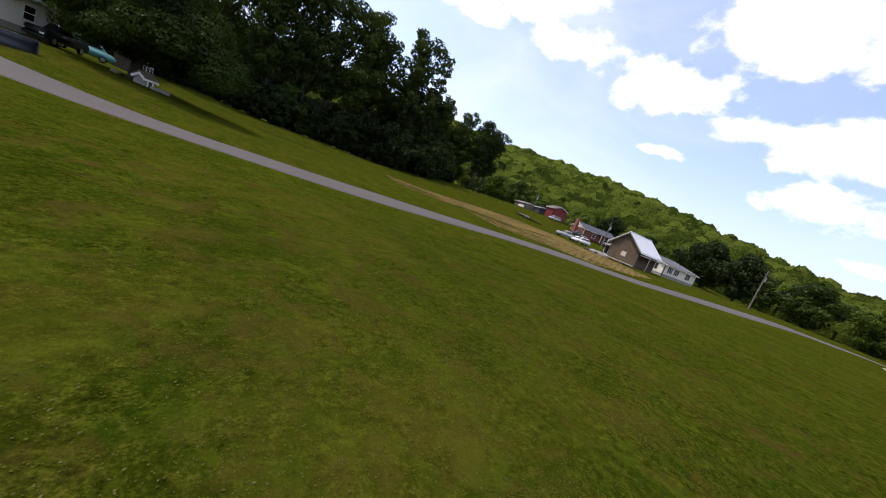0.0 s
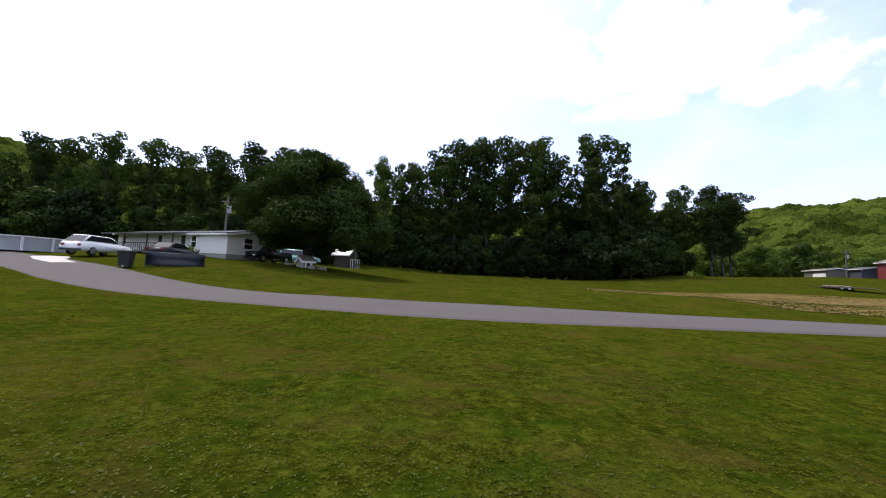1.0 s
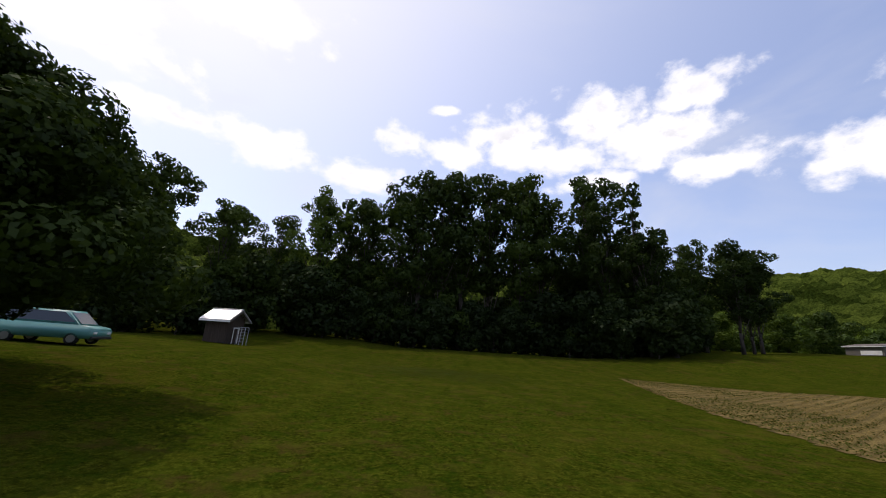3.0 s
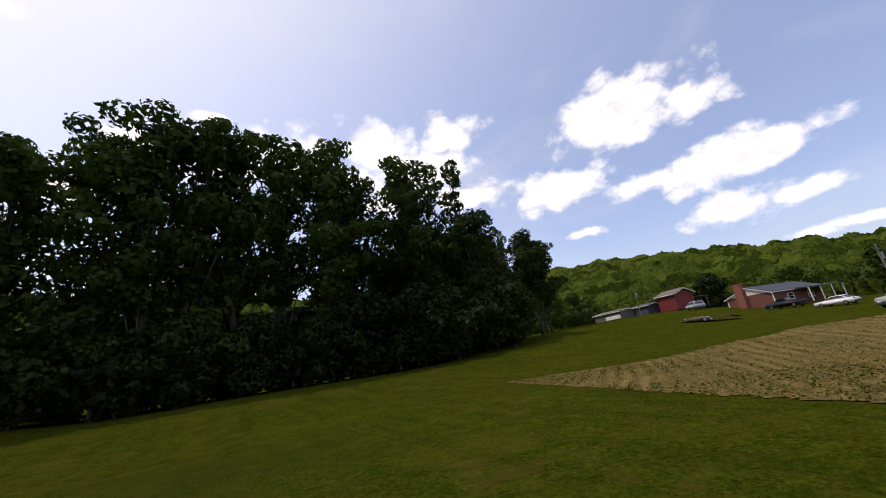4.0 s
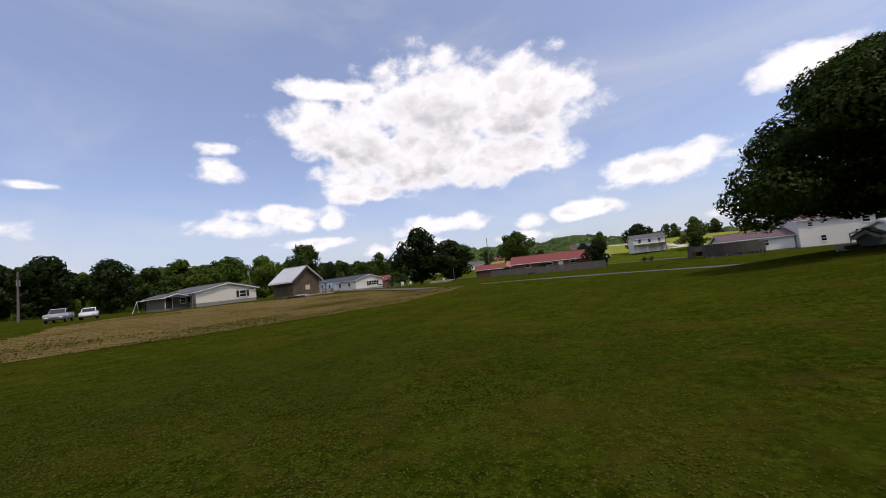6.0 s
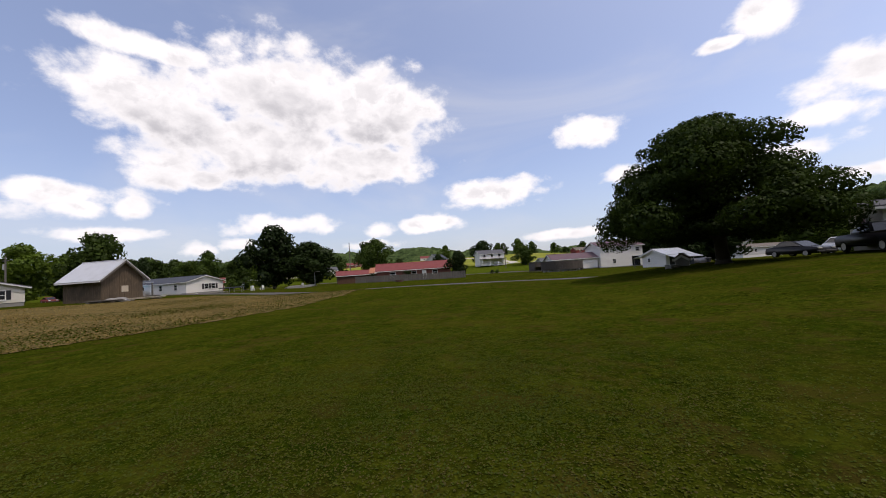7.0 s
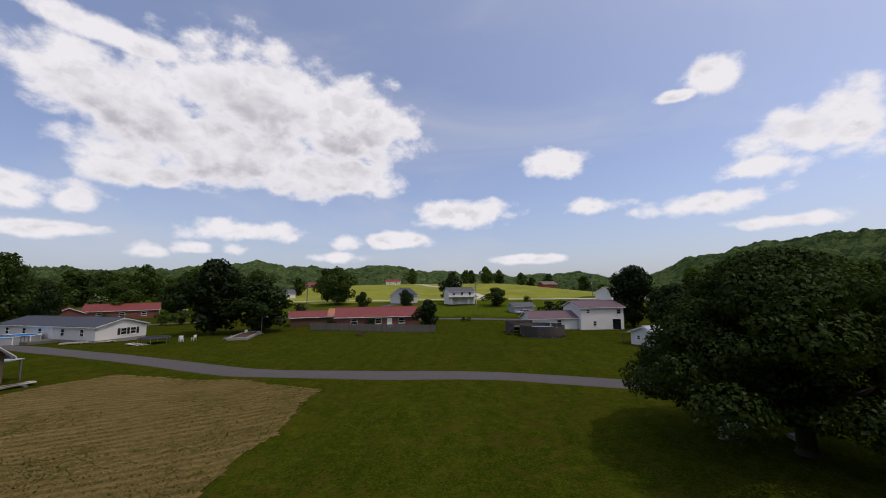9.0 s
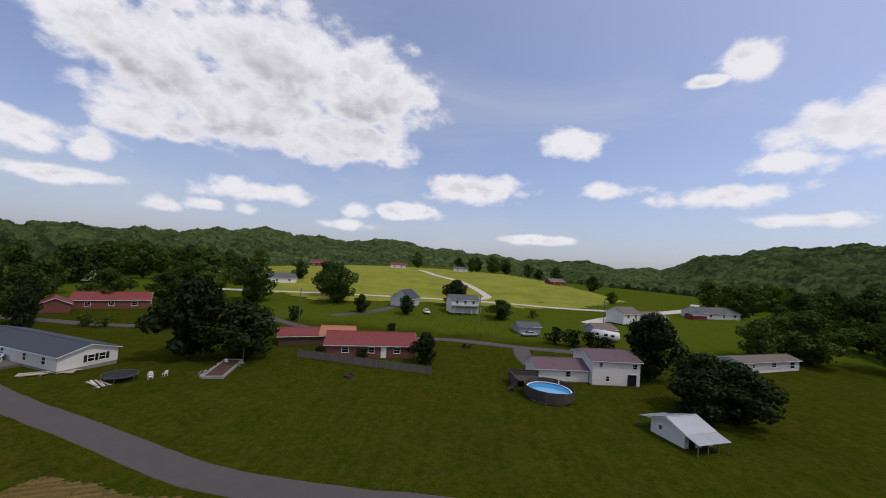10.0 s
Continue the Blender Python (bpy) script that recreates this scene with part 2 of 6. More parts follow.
def lawn(k):
    p = worldplace(k)
    fine = k.noise(p, 9.0, 6, 0.7)
    tuft = k.noise(p, 2.6, 5, 0.65)
    mid = k.noise(p, 0.55, 5, 0.6)
    broad = k.noise(p, 0.09, 4, 0.55)
    blade = k.noise(p, 38.0, 5, 0.75)
    mixed = k.math("ADD", k.math("MULTIPLY", fine, 0.55), k.math("MULTIPLY", blade, 0.45))
    c = k.ramp(mixed, [(0.36, (0.007, 0.010, 0.0008)), (0.5, (0.033, 0.041, 0.0030)), (0.64, (0.100, 0.108, 0.011))])
    c = k.mix(k.math("MULTIPLY", k.smooth(tuft, 0.46, 0.64), 0.6), c, (0.018, 0.040, 0.0020))
    speck = k.noise(p, 4.2, 4, 0.7)
    c = k.mix(k.math("MULTIPLY", k.smooth(speck, 0.54, 0.66), 0.6), c, (0.054, 0.070, 0.005))
    c = k.mix(k.math("MULTIPLY", k.smooth(speck, 0.44, 0.32), 0.6), c, (0.007, 0.011, 0.0010))
    thatch = k.noise(p, 1.35, 6, 0.68, 0.4)
    dry = k.math("ADD", k.math("MULTIPLY", thatch, 0.55), k.math("ADD", k.math("MULTIPLY", mid, 0.25), k.math("MULTIPLY", broad, 0.2)))
    c = k.mix(k.math("MULTIPLY", k.smooth(dry, 0.50, 0.60), 0.75), c, k.mix(blade, (0.026, 0.018, 0.004), (0.092, 0.066, 0.016)))
    c = k.mix(k.math("MULTIPLY", k.smooth(broad, 0.5, 0.72), 0.35), c, (0.030, 0.042, 0.0030))
    # sunlit ground past the houses: the brighter light is painted as lighter grass
    xyz = k.n("ShaderNodeSeparateXYZ")
    k.put(xyz, "Vector", p)
    south = k.math("ADD", xyz.outputs[1], k.math("MULTIPLY", broad, 26.0))
    c = k.mix(k.math("MULTIPLY", k.smooth(south, -76.0, -92.0), 0.72), c, k.mix(mixed, (0.050, 0.078, 0.006), (0.115, 0.150, 0.014)))
    # mown stripes
    wave = k.n("ShaderNodeTexWave")
    k.put(wave, "Vector", k.vec("MULTIPLY", p, (0.8, 0.24, 0)))
    k.put(wave, "Scale", 0.22)
    k.put(wave, "Distortion", 2.2)
    k.put(wave, "Detail", 3.0)
    streak = k.noise(k.vec("MULTIPLY", p, (0.75, 0.09, 0)), 1.0, 6, 0.65, 0.3)
    c = k.mix(k.math("MULTIPLY", k.smooth(streak, 0.50, 0.66), 0.14), c, (0.070, 0.070, 0.008))
    c = k.mix(k.math("MULTIPLY", k.smooth(streak, 0.49, 0.36), 0.25), c, (0.014, 0.027, 0.0016))
    c = k.mix(k.math("MULTIPLY", wave.outputs[1], 0.10), c, (0.044, 0.060, 0.0045))
    clumps = k.noise(p, 1.1, 6, 0.72, 0.3)
    c = k.mix(k.math("MULTIPLY", k.smooth(clumps, 0.52, 0.64), 0.34), c, (0.070, 0.088, 0.0065))
    c = k.mix(k.math("MULTIPLY", k.smooth(clumps, 0.46, 0.34), 0.34), c, (0.012, 0.021, 0.0014))
    patchy = k.noise(p, 0.26, 5, 0.6, 0.5)
    c = k.mix(k.math("MULTIPLY", k.smooth(patchy, 0.50, 0.64), 0.25), c, (0.074, 0.070, 0.0075))
    return principled(k, c, 1.0, 0, k.math("ADD", mixed, tuft), 0.8, 0.0, 0.06)


def straw(k):
    p = worldplace(k)
    bent = k.vec("ADD", p, k.vec("MULTIPLY", k.n("ShaderNodeTexNoise").outputs["Color"], (0.6, 0.6, 0)))
    turned = k.n("ShaderNodeVectorRotate")
    turned.rotation_type = "Z_AXIS"
    k.put(turned, "Vector", bent)
    k.put(turned, "Angle", radians(-31))
    along = turned.outputs[0]
    swath = k.noise(k.vec("MULTIPLY", along, (0.10, 0.95, 0)), 1.0, 6, 0.68)
    lay = k.noise(k.vec("MULTIPLY", along, (1.0, 3.2, 1)), 5.0, 6, 0.75)
    fine = k.noise(p, 26.0, 5, 0.75)
    mid = k.noise(p, 0.7, 5, 0.65)
    stalk = k.math("ADD", k.math("MULTIPLY", fine, 0.45), k.math("MULTIPLY", lay, 0.55))
    c = k.ramp(stalk, [(0.34, (0.030, 0.020, 0.007)), (0.5, (0.150, 0.106, 0.032)), (0.66, (0.360, 0.265, 0.095))])
    c = k.mix(k.math("MULTIPLY", k.smooth(swath, 0.50, 0.66), 0.35), c, (0.26, 0.19, 0.074))
    c = k.mix(k.math("MULTIPLY", k.smooth(swath, 0.46, 0.36), 0.42), c, (0.045, 0.040, 0.009))
    c = k.mix(k.math("MULTIPLY", k.smooth(mid, 0.52, 0.68), 0.6), c, (0.040, 0.046, 0.005))
    rows = k.n("ShaderNodeTexWave")
    rows.bands_direction = "Y"
    k.put(rows, "Vector", along)
    k.put(rows, "Scale", 0.42)
    k.put(rows, "Distortion", 3.2)
    k.put(rows, "Detail", 4.0)
    k.put(rows, "Detail Scale", 1.6)
    c = k.mix(k.math("MULTIPLY", rows.outputs[1], 0.5), c, k.mix(fine, (0.026, 0.022, 0.006), (0.10, 0.078, 0.026)))
    return principled(k, c, 1.0, 0, stalk, 0.8, 0.05, 0.05)


def asphalt(k):
    p = worldplace(k)
    fine = k.noise(p, 30.0, 4, 0.7)
    broad = k.noise(p, 0.5, 5, 0.6)
    c = k.ramp(fine, [(0.3, (0.058, 0.051, 0.047)), (0.7, (0.126, 0.111, 0.103))])
    c = k.mix(k.math("MULTIPLY", k.smooth(broad, 0.42, 0.7), 0.5), c, (0.080, 0.070, 0.065))
    return principled(k, c, 0.9, 0, fine, 0.4, 0.2, 0.01)


def hay(k):
    p = worldplace(k)
    mid = k.noise(p, 0.06, 6, 0.65)
    fine = k.noise(p, 0.8, 5, 0.7)
    c = k.ramp(mid, [(0.3, (0.15, 0.17, 0.012)), (0.55, (0.23, 0.235, 0.022)), (0.75, (0.31, 0.285, 0.045))])
    c = k.mix(k.math("MULTIPLY", k.smooth(fine, 0.4, 0.7), 0.4), c, (0.16, 0.20, 0.03))
    return principled(k, c, 0.95, 0, fine, 0.4, 0.1, 0.1)


def sheet_metal(color, rough=0.35, metal=0.8, pitch=4.4):
    def build(k):
        p = place(k)
        ribs = k.n("ShaderNodeTexWave")
        k.put(ribs, "Vector", p)
        k.put(ribs, "Scale", pitch)
        n = k.noise(p, 0.9, 5, 0.6)
        c = k.mix(k.math("MULTIPLY", k.smooth(n, 0.45, 0.75), 0.35), color, tuple(0.7 * q for q in color))
        return principled(k, c, k.math("ADD", rough, k.math("MULTIPLY", n, 0.2)), metal, ribs.outputs[1], 0.35, 0.5, 0.02)

    return build


def old_boards(k):
    p = k.vec("MULTIPLY", place(k), (7.0, 7.0, 0.5))
    grain = k.noise(p, 3.0, 6, 0.7, 0.4)
    rnd = k.n("ShaderNodeObjectInfo").outputs["Random"]
    broad = k.noise(place(k), 0.7, 4, 0.6)
    c = k.ramp(k.math("ADD", k.math("MULTIPLY", grain, 0.6), k.math("MULTIPLY", rnd, 0.4)), [(0.25, (0.026, 0.020, 0.016)), (0.5, (0.070, 0.052, 0.038)), (0.72, (0.120, 0.090, 0.060)), (0.86, (0.28, 0.20, 0.125))])
    c = k.mix(k.math("MULTIPLY", k.smooth(broad, 0.45, 0.7), 0.5), c, (0.050, 0.040, 0.033))
    return principled(k, c, 0.9, 0, grain, 0.5, 0.2)


def brickwork(k):
    p = place(k)
    n = k.noise(p, 5.0, 4, 0.6)
    rnd = k.n("ShaderNodeNewGeometry").outputs["Random Per Island"]
    c = k.ramp(k.math("ADD", k.math("MULTIPLY", n, 0.5), k.math("MULTIPLY", rnd, 0.5)), [(0.25, (0.11, 0.040, 0.030)), (0.75, (0.25, 0.090, 0.062))])
    return principled(k, c, 0.9, 0, n, 0.3)


def shingles(color):
    def build(k):
        p = place(k)
        n = k.noise(k.vec("MULTIPLY", p, (3, 3, 3)), 4.0, 5, 0.7)
        b = k.noise(p, 0.6, 4, 0.6)
        c = k.mix(k.math("MULTIPLY", n, 0.6), tuple(0.6 * q for q in color), tuple(1.35 * q for q in color))
        c = k.mix(k.math("MULTIPLY", k.smooth(b, 0.5, 0.75), 0.35), c, (0.05, 0.05, 0.045))
        return principled(k, c, 0.9, 0, n, 0.4)

    return build


def siding(color, pitch=26.0):
    def build(k):
        p = place(k)
        lap = k.n("ShaderNodeTexWave")
        lap.wave_profile = "SAW"
        lap.bands_direction = "Z"
        k.put(lap, "Vector", p)
        k.put(lap, "Scale", pitch / 20.0)
        n = k.noise(p, 0.8, 5, 0.6)
        c = k.mix(k.math("MULTIPLY", k.smooth(n, 0.5, 0.8), 0.22), color, tuple(0.72 * q for q in color))
        return principled(k, c, 0.55, 0, lap.outputs[1], 0.5, 0.4, 0.02)

    return build


def canopy(dark, light):
    """Woods seen from afar: each crown a little different, lit leaf clusters and shaded gaps put into the colour."""

    def build(k):
        p = worldplace(k)
        crown = k.n("ShaderNodeTexVoronoi")
        k.put(crown, "Vector", p)
        k.put(crown, "Scale", 0.10)
        tone = k.n("ShaderNodeSeparateColor")
        k.put(tone, 0, crown.outputs["Color"])
        broad = k.noise(p, 0.012, 3, 0.6)
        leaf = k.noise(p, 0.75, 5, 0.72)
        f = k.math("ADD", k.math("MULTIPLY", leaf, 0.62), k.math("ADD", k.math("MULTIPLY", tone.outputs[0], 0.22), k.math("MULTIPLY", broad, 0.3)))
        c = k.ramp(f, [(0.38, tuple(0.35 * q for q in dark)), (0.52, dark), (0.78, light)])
        d = k.n("ShaderNodeBsdfDiffuse")
        k.put(d, "Color", c)
        b = k.n("ShaderNodeBump")
        k.put(b, "Height", leaf)
        k.put(b, "Strength", 1.0)
        k.put(b, "Distance", 2.2)
        k.put(d, "Normal", b.outputs[0])
        return d.outputs[0]

    return build


def car_paint(color, gloss=0.5):
    def build(k):
        p = k.n("ShaderNodeBsdfPrincipled")
        n = k.noise(place(k), 2.0, 4, 0.6)
        k.put(p, "Base Color", k.mix(k.math("MULTIPLY", n, 0.06), color, (0.25, 0.22, 0.18)))
        k.put(p, "Roughness", 0.38)
        k.put(p, "Specular IOR Level", gloss)
        k.put(p, "Coat Weight", 0.3 * gloss)
        return p.outputs[0]

    return build


M = {
    "lawn": material("lawn", lawn), "straw": material("straw", straw), "asphalt": material("asphalt", asphalt), "hay": material("hay", hay),
    "maple": material("maple_leaf", foliage((0.008, 0.015, 0.003), (0.042, 0.066, 0.010), 0.22)),
    "oak": material("oak_leaf", foliage((0.013, 0.023, 0.005), (0.054, 0.083, 0.014), 0.25)),
    "light_leaf": material("light_leaf", foliage((0.030, 0.052, 0.007), (0.115, 0.168, 0.022), 0.3)),
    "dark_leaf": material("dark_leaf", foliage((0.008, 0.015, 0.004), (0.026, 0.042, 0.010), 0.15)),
    "wood_leaf": material("wood_leaf", foliage((0.018, 0.032, 0.006), (0.078, 0.118, 0.019), 0.25)),
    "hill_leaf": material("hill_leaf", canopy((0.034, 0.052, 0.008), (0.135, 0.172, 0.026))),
    # far ridges: haze painted in as a paler, bluer leaf colour
    "hazy_leaf": material("hazy_leaf", canopy((0.046, 0.072, 0.026), (0.130, 0.176, 0.060))),
    "bark": material("bark", weathered((0.050, 0.042, 0.034), 0.95, 0, 0.5, 3, (1, 1, 0.25), 0.6)),
    "white_wall": material("white_siding", siding((0.72, 0.70, 0.66))),
    "grey_wall": material("grey_siding", siding((0.52, 0.52, 0.50))),
    "cream_wall": material("cream_siding", siding((0.74, 0.70, 0.60))),
    "tin": material("tin_roof", sheet_metal((0.55, 0.56, 0.57))),
    "tin_white": material("white_tin_roof", sheet_metal((0.62, 0.63, 0.64), 0.45, 0.3)),
    "red_roof": material("red_metal_roof", sheet_metal((0.20, 0.040, 0.034), 0.6, 0.1)),
    "plum_roof": material("plum_shingle", shingles((0.16, 0.10, 0.115))),
    "grey_roof": material("grey_shingle", shingles((0.115, 0.115, 0.125))),
    "slate_roof": material("slate_shingle", shingles((0.060, 0.068, 0.088))),
    "brown_roof": material("brown_shingle", shingles((0.18, 0.15, 0.12))),
    "orange_roof": material("orange_roof", sheet_metal((0.42, 0.17, 0.08), 0.5, 0.1)),
    "boards": material("old_boards", old_boards), "brick": material("brick", brickwork),
    "red_paint": material("red_paint", weathered((0.17, 0.022, 0.022), 0.7, 0, 0.3, 3, (1, 1, 0.3))),
    "white_paint": material("white_paint", weathered((0.78, 0.77, 0.74), 0.5)),
    "black_paint": material("black_paint", weathered((0.02, 0.02, 0.022), 0.45)),
    "grey_paint": material("grey_paint", weathered((0.32, 0.33, 0.34), 0.6)),
    "block": material("concrete_block", weathered((0.25, 0.24, 0.22), 0.9, 0, 0.3, 5)),
    "dark_wood": material("dark_wood", weathered((0.062, 0.052, 0.044), 0.9, 0, 0.5, 3, (1, 1, 0.3), 0.4)),
    "grey_wood": material("grey_wood", weathered((0.135, 0.122, 0.105), 0.9, 0, 0.5, 3, (1, 1, 0.3), 0.4)),
    "pale_wood": material("pale_wood", weathered((0.50, 0.43, 0.33), 0.8, 0, 0.35, 3, (0.3, 1, 1), 0.3)),
    "gravel": material("pale_gravel", weathered((0.52, 0.49, 0.43), 0.95, 0, 0.35, 4)),
    "steel": material("steel", weathered((0.40, 0.40, 0.42), 0.35, 0.9, 0.2)),
    "rust": material("rusty_steel", weathered((0.10, 0.055, 0.035), 0.85, 0.2, 0.5)),
    "rubber": material("rubber", weathered((0.018, 0.018, 0.018), 0.9)),
    "blade": material("blade_steel", weathered((0.055, 0.058, 0.066), 0.5, 0.6, 0.4)),
    "car_white": material("car_white", car_paint((0.75, 0.75, 0.75))), "car_black": material("car_black", car_paint((0.006, 0.007, 0.010), 0.16)),
    "car_silver": material("car_silver", car_paint((0.34, 0.36, 0.38))), "car_teal": material("car_teal", car_paint((0.10, 0.30, 0.27))),
    "car_dark": material("car_dark", car_paint((0.012, 0.014, 0.022), 0.2)),
    "plastic_blue": material("blue_liner", weathered((0.05, 0.25, 0.55), 0.5)),
}


def glass_dark(k):
    p = k.n("ShaderNodeBsdfPrincipled")
    k.put(p, "Base Color", (0.012, 0.014, 0.017, 1))
    k.put(p, "Roughness", 0.06)
    k.put(p, "Specular IOR Level", 0.7)
    return p.outputs[0]


def pool_water(k):
    n = k.noise(place(k), 3.0, 4, 0.6)
    p = k.n("ShaderNodeBsdfPrincipled")
    k.put(p, "Base Color", (0.06, 0.33, 0.62, 1))
    k.put(p, "Roughness", 0.08)
    b = k.n("ShaderNodeBump")
    k.put(b, "Height", n)
    k.put(b, "Strength", 0.15)
    k.put(p, "Normal", b.outputs[0])
    return p.outputs[0]


M["glass"] = material("window_glass", glass_dark)
M["water"] = material("pool_water", pool_water)

# ---- building helpers ----
UNIT = Matrix.Scale(1.15, 4)       # metres to one unit of the plan below


def thing(name, label, category, at=None, group="", kind=""):
    ob = new(name)
    ob.empty_display_size = 0.3
    if at is not None:
        ob.matrix_basis = UNIT @ at if label else at
    return tagged(ob, label, category, group, kind)


def part(name, bm, mat, parent, label="", smooth=False):
    """Links a bmesh as one mesh object under a thing or a part."""
    me = bpy.data.meshes.new(name)
    bm.to_mesh(me)
    bm.free()
    return mesh_part(name, me, mat, parent, label, smooth)


def mesh_part(name, me, mat, parent, label="", smooth=False):
    ob = new(name, me)
    if mat is not None and not me.materials:
        me.materials.append(M[mat] if isinstance(mat, str) else mat)
    if smooth:
        me.polygons.foreach_set("use_smooth", [True] * len(me.polygons))
    ob.parent = parent
    if label:
        tagged(ob, label)
    return ob


def solo(name, bm, mat, label, category, at=None, group="", kind="", smooth=False):
    """A thing that is one mesh."""
    ob = part(name, bm, mat, None, "", smooth)
    ob.matrix_basis = UNIT @ at if at is not None else UNIT
    return tagged(ob, label, category, group, kind)


def box(bm, x0, x1, y0, y1, z0, z1, bevel=0.0, m=None):
    r = bmesh.ops.create_cube(bm, size=1)
    t = Matrix.Translation(((x0 + x1) / 2, (y0 + y1) / 2, (z0 + z1) / 2)) @ Matrix.Diagonal((x1 - x0, y1 - y0, z1 - z0, 1))
    bmesh.ops.transform(bm, matrix=(m @ t) if m is not None else t, verts=r["verts"])
    if bevel:
        edges = list({e for v in r["verts"] for e in v.link_edges})
        bmesh.ops.bevel(bm, geom=edges, offset=bevel, segments=1, affect="EDGES")


def boxes(*items, bevel=0.0):
    bm = bmesh.new()
    for it in items:
        box(bm, *it, bevel=bevel)
    return bm


def tube(bm, a, b, r0, r1=None, n=8):
    a, b = Vector(a), Vector(b)
    d = b - a
    m = Matrix.Translation((a + b) / 2) @ d.to_track_quat("Z", "Y").to_matrix().to_4x4()
    bmesh.ops.create_cone(bm, cap_ends=True, segments=n, radius1=r0, radius2=r0 if r1 is None else r1, depth=d.length, matrix=m)


def tubes(*items, n=8):
    bm = bmesh.new()
    for it in items:
        tube(bm, *it, n=n)
    return bm


def prism(bm, outline, y0, y1, m=None):
    """A flat outline of (x, z) drawn out from y0 to y1."""
    a = [bm.verts.new((x, y0, z)) for x, z in outline]
    b = [bm.verts.new((x, y1, z)) for x, z in outline]
    bm.faces.new(a)
    bm.faces.new(b[::-1])
    n = len(outline)
    for i in range(n):
        bm.faces.new((a[i], b[i], b[(i + 1) % n], a[(i + 1) % n]))
    bmesh.ops.recalc_face_normals(bm, faces=bm.faces)
    if m is not None:
        bmesh.ops.transform(bm, matrix=m, verts=a + b)


def sheet(name, verts, faces, mat, parent=None):
    me = bpy.data.meshes.new(name)
    me.from_pydata(verts, [], faces)
    me.update()
    ob = new(name, me)
    me.materials.append(M[mat] if isinstance(mat, str) else mat)
    ob.parent = parent
    ob.matrix_basis = UNIT
    return ob


# ---- ground ----
def smoothstep(a, b, x):
    t = np.clip((x - a) / (b - a), 0, 1)
    return t * t * (3 - 2 * t)


def ground_z(x, y):
    """Height of the land: flat yard with a low swell beyond the lane, rising gently to the east, and to the hay fields in the south."""
    x, y = np.asarray(x, float), np.asarray(y, float)
    z = 0.8 * smoothstep(38, 60, x) * smoothstep(-50, -5, y)
    z = z + 1.5 * smoothstep(62, 100, x) * smoothstep(5, 35, y)
    z = z + 0.95 * smoothstep(14, 0, x) * smoothstep(-12, 2, y)
    z = z + 0.35 * smoothstep(0, -8, x) * smoothstep(0, 7, y)
    z = z + (1.1 * smoothstep(32, 50, y) + 1.4 * smoothstep(35, 62, x) * smoothstep(30, 52, y)) * smoothstep(150, 100, x)
    z = z - 0.14 * np.exp(-((y + 14.0 + 0.10 * np.abs(x - 20)) / 9.0) ** 2) * smoothstep(75, 45, x) * smoothstep(-8, 10, x)
    z = z + 0.32 * np.exp(-((y + 2.0) / 5.0) ** 2) * smoothstep(10, 18, x) * smoothstep(60, 40, x)
    z = z + 3.0 * smoothstep(-80, -125, y)
    z = z + 9.0 * smoothstep(-140, -290, y) * smoothstep(-110, 0, x) * smoothstep(300, 80, x)
    z = z + 0.10 * np.sin(x * 0.13 + 1) * np.sin(y * 0.11) + 0.05 * np.sin(x * 0.31) * np.sin(y * 0.37 + 2)
    return z


def gz(x, y):
    return float(ground_z(x, y))


def grid_mesh(xs, ys, lift=0.0):
    X, Y = np.meshgrid(xs, ys)
    Z = ground_z(X, Y) + lift
    v = np.stack([X.ravel(), Y.ravel(), Z.ravel()], 1)
    n = len(xs)
    f = [(j * n + i, j * n + i + 1, (j + 1) * n + i + 1, (j + 1) * n + i) for j in range(len(ys) - 1) for i in range(n - 1)]
    return v.tolist(), f


def spaced(lo, hi, mid_lo, mid_hi, near_lo, near_hi):
    """Grid lines: close near the yard, wider to the valley, widest to the horizon."""
    return np.concatenate([np.linspace(lo, mid_lo, 16)[:-1], np.linspace(mid_lo, near_lo, 32)[:-1], np.arange(near_lo, near_hi, 1.1), np.linspace(near_hi, mid_hi, 32), np.linspace(mid_hi, hi, 16)[1:]])


ground = sheet("ground", *grid_mesh(spaced(-3000, 3000, -260, 340, -30, 90), spaced(-3500, 2500, -420, 260, -48, 44)), "lawn")
tagged(ground, "mown green lawn with worn dry spots", "ground", kind="structure")
for pl in ground.data.polygons:
    pl.use_smooth = True


def inside(px, py, poly):
    c = False
    j = len(poly) - 1
    for i in range(len(poly)):
        (xi, yi), (xj, yj) = poly[i], poly[j]
        if (yi > py) != (yj > py) and px < (xj - xi) * (py - yi) / (yj - yi) + xi:
            c = not c
        j = i
    return c


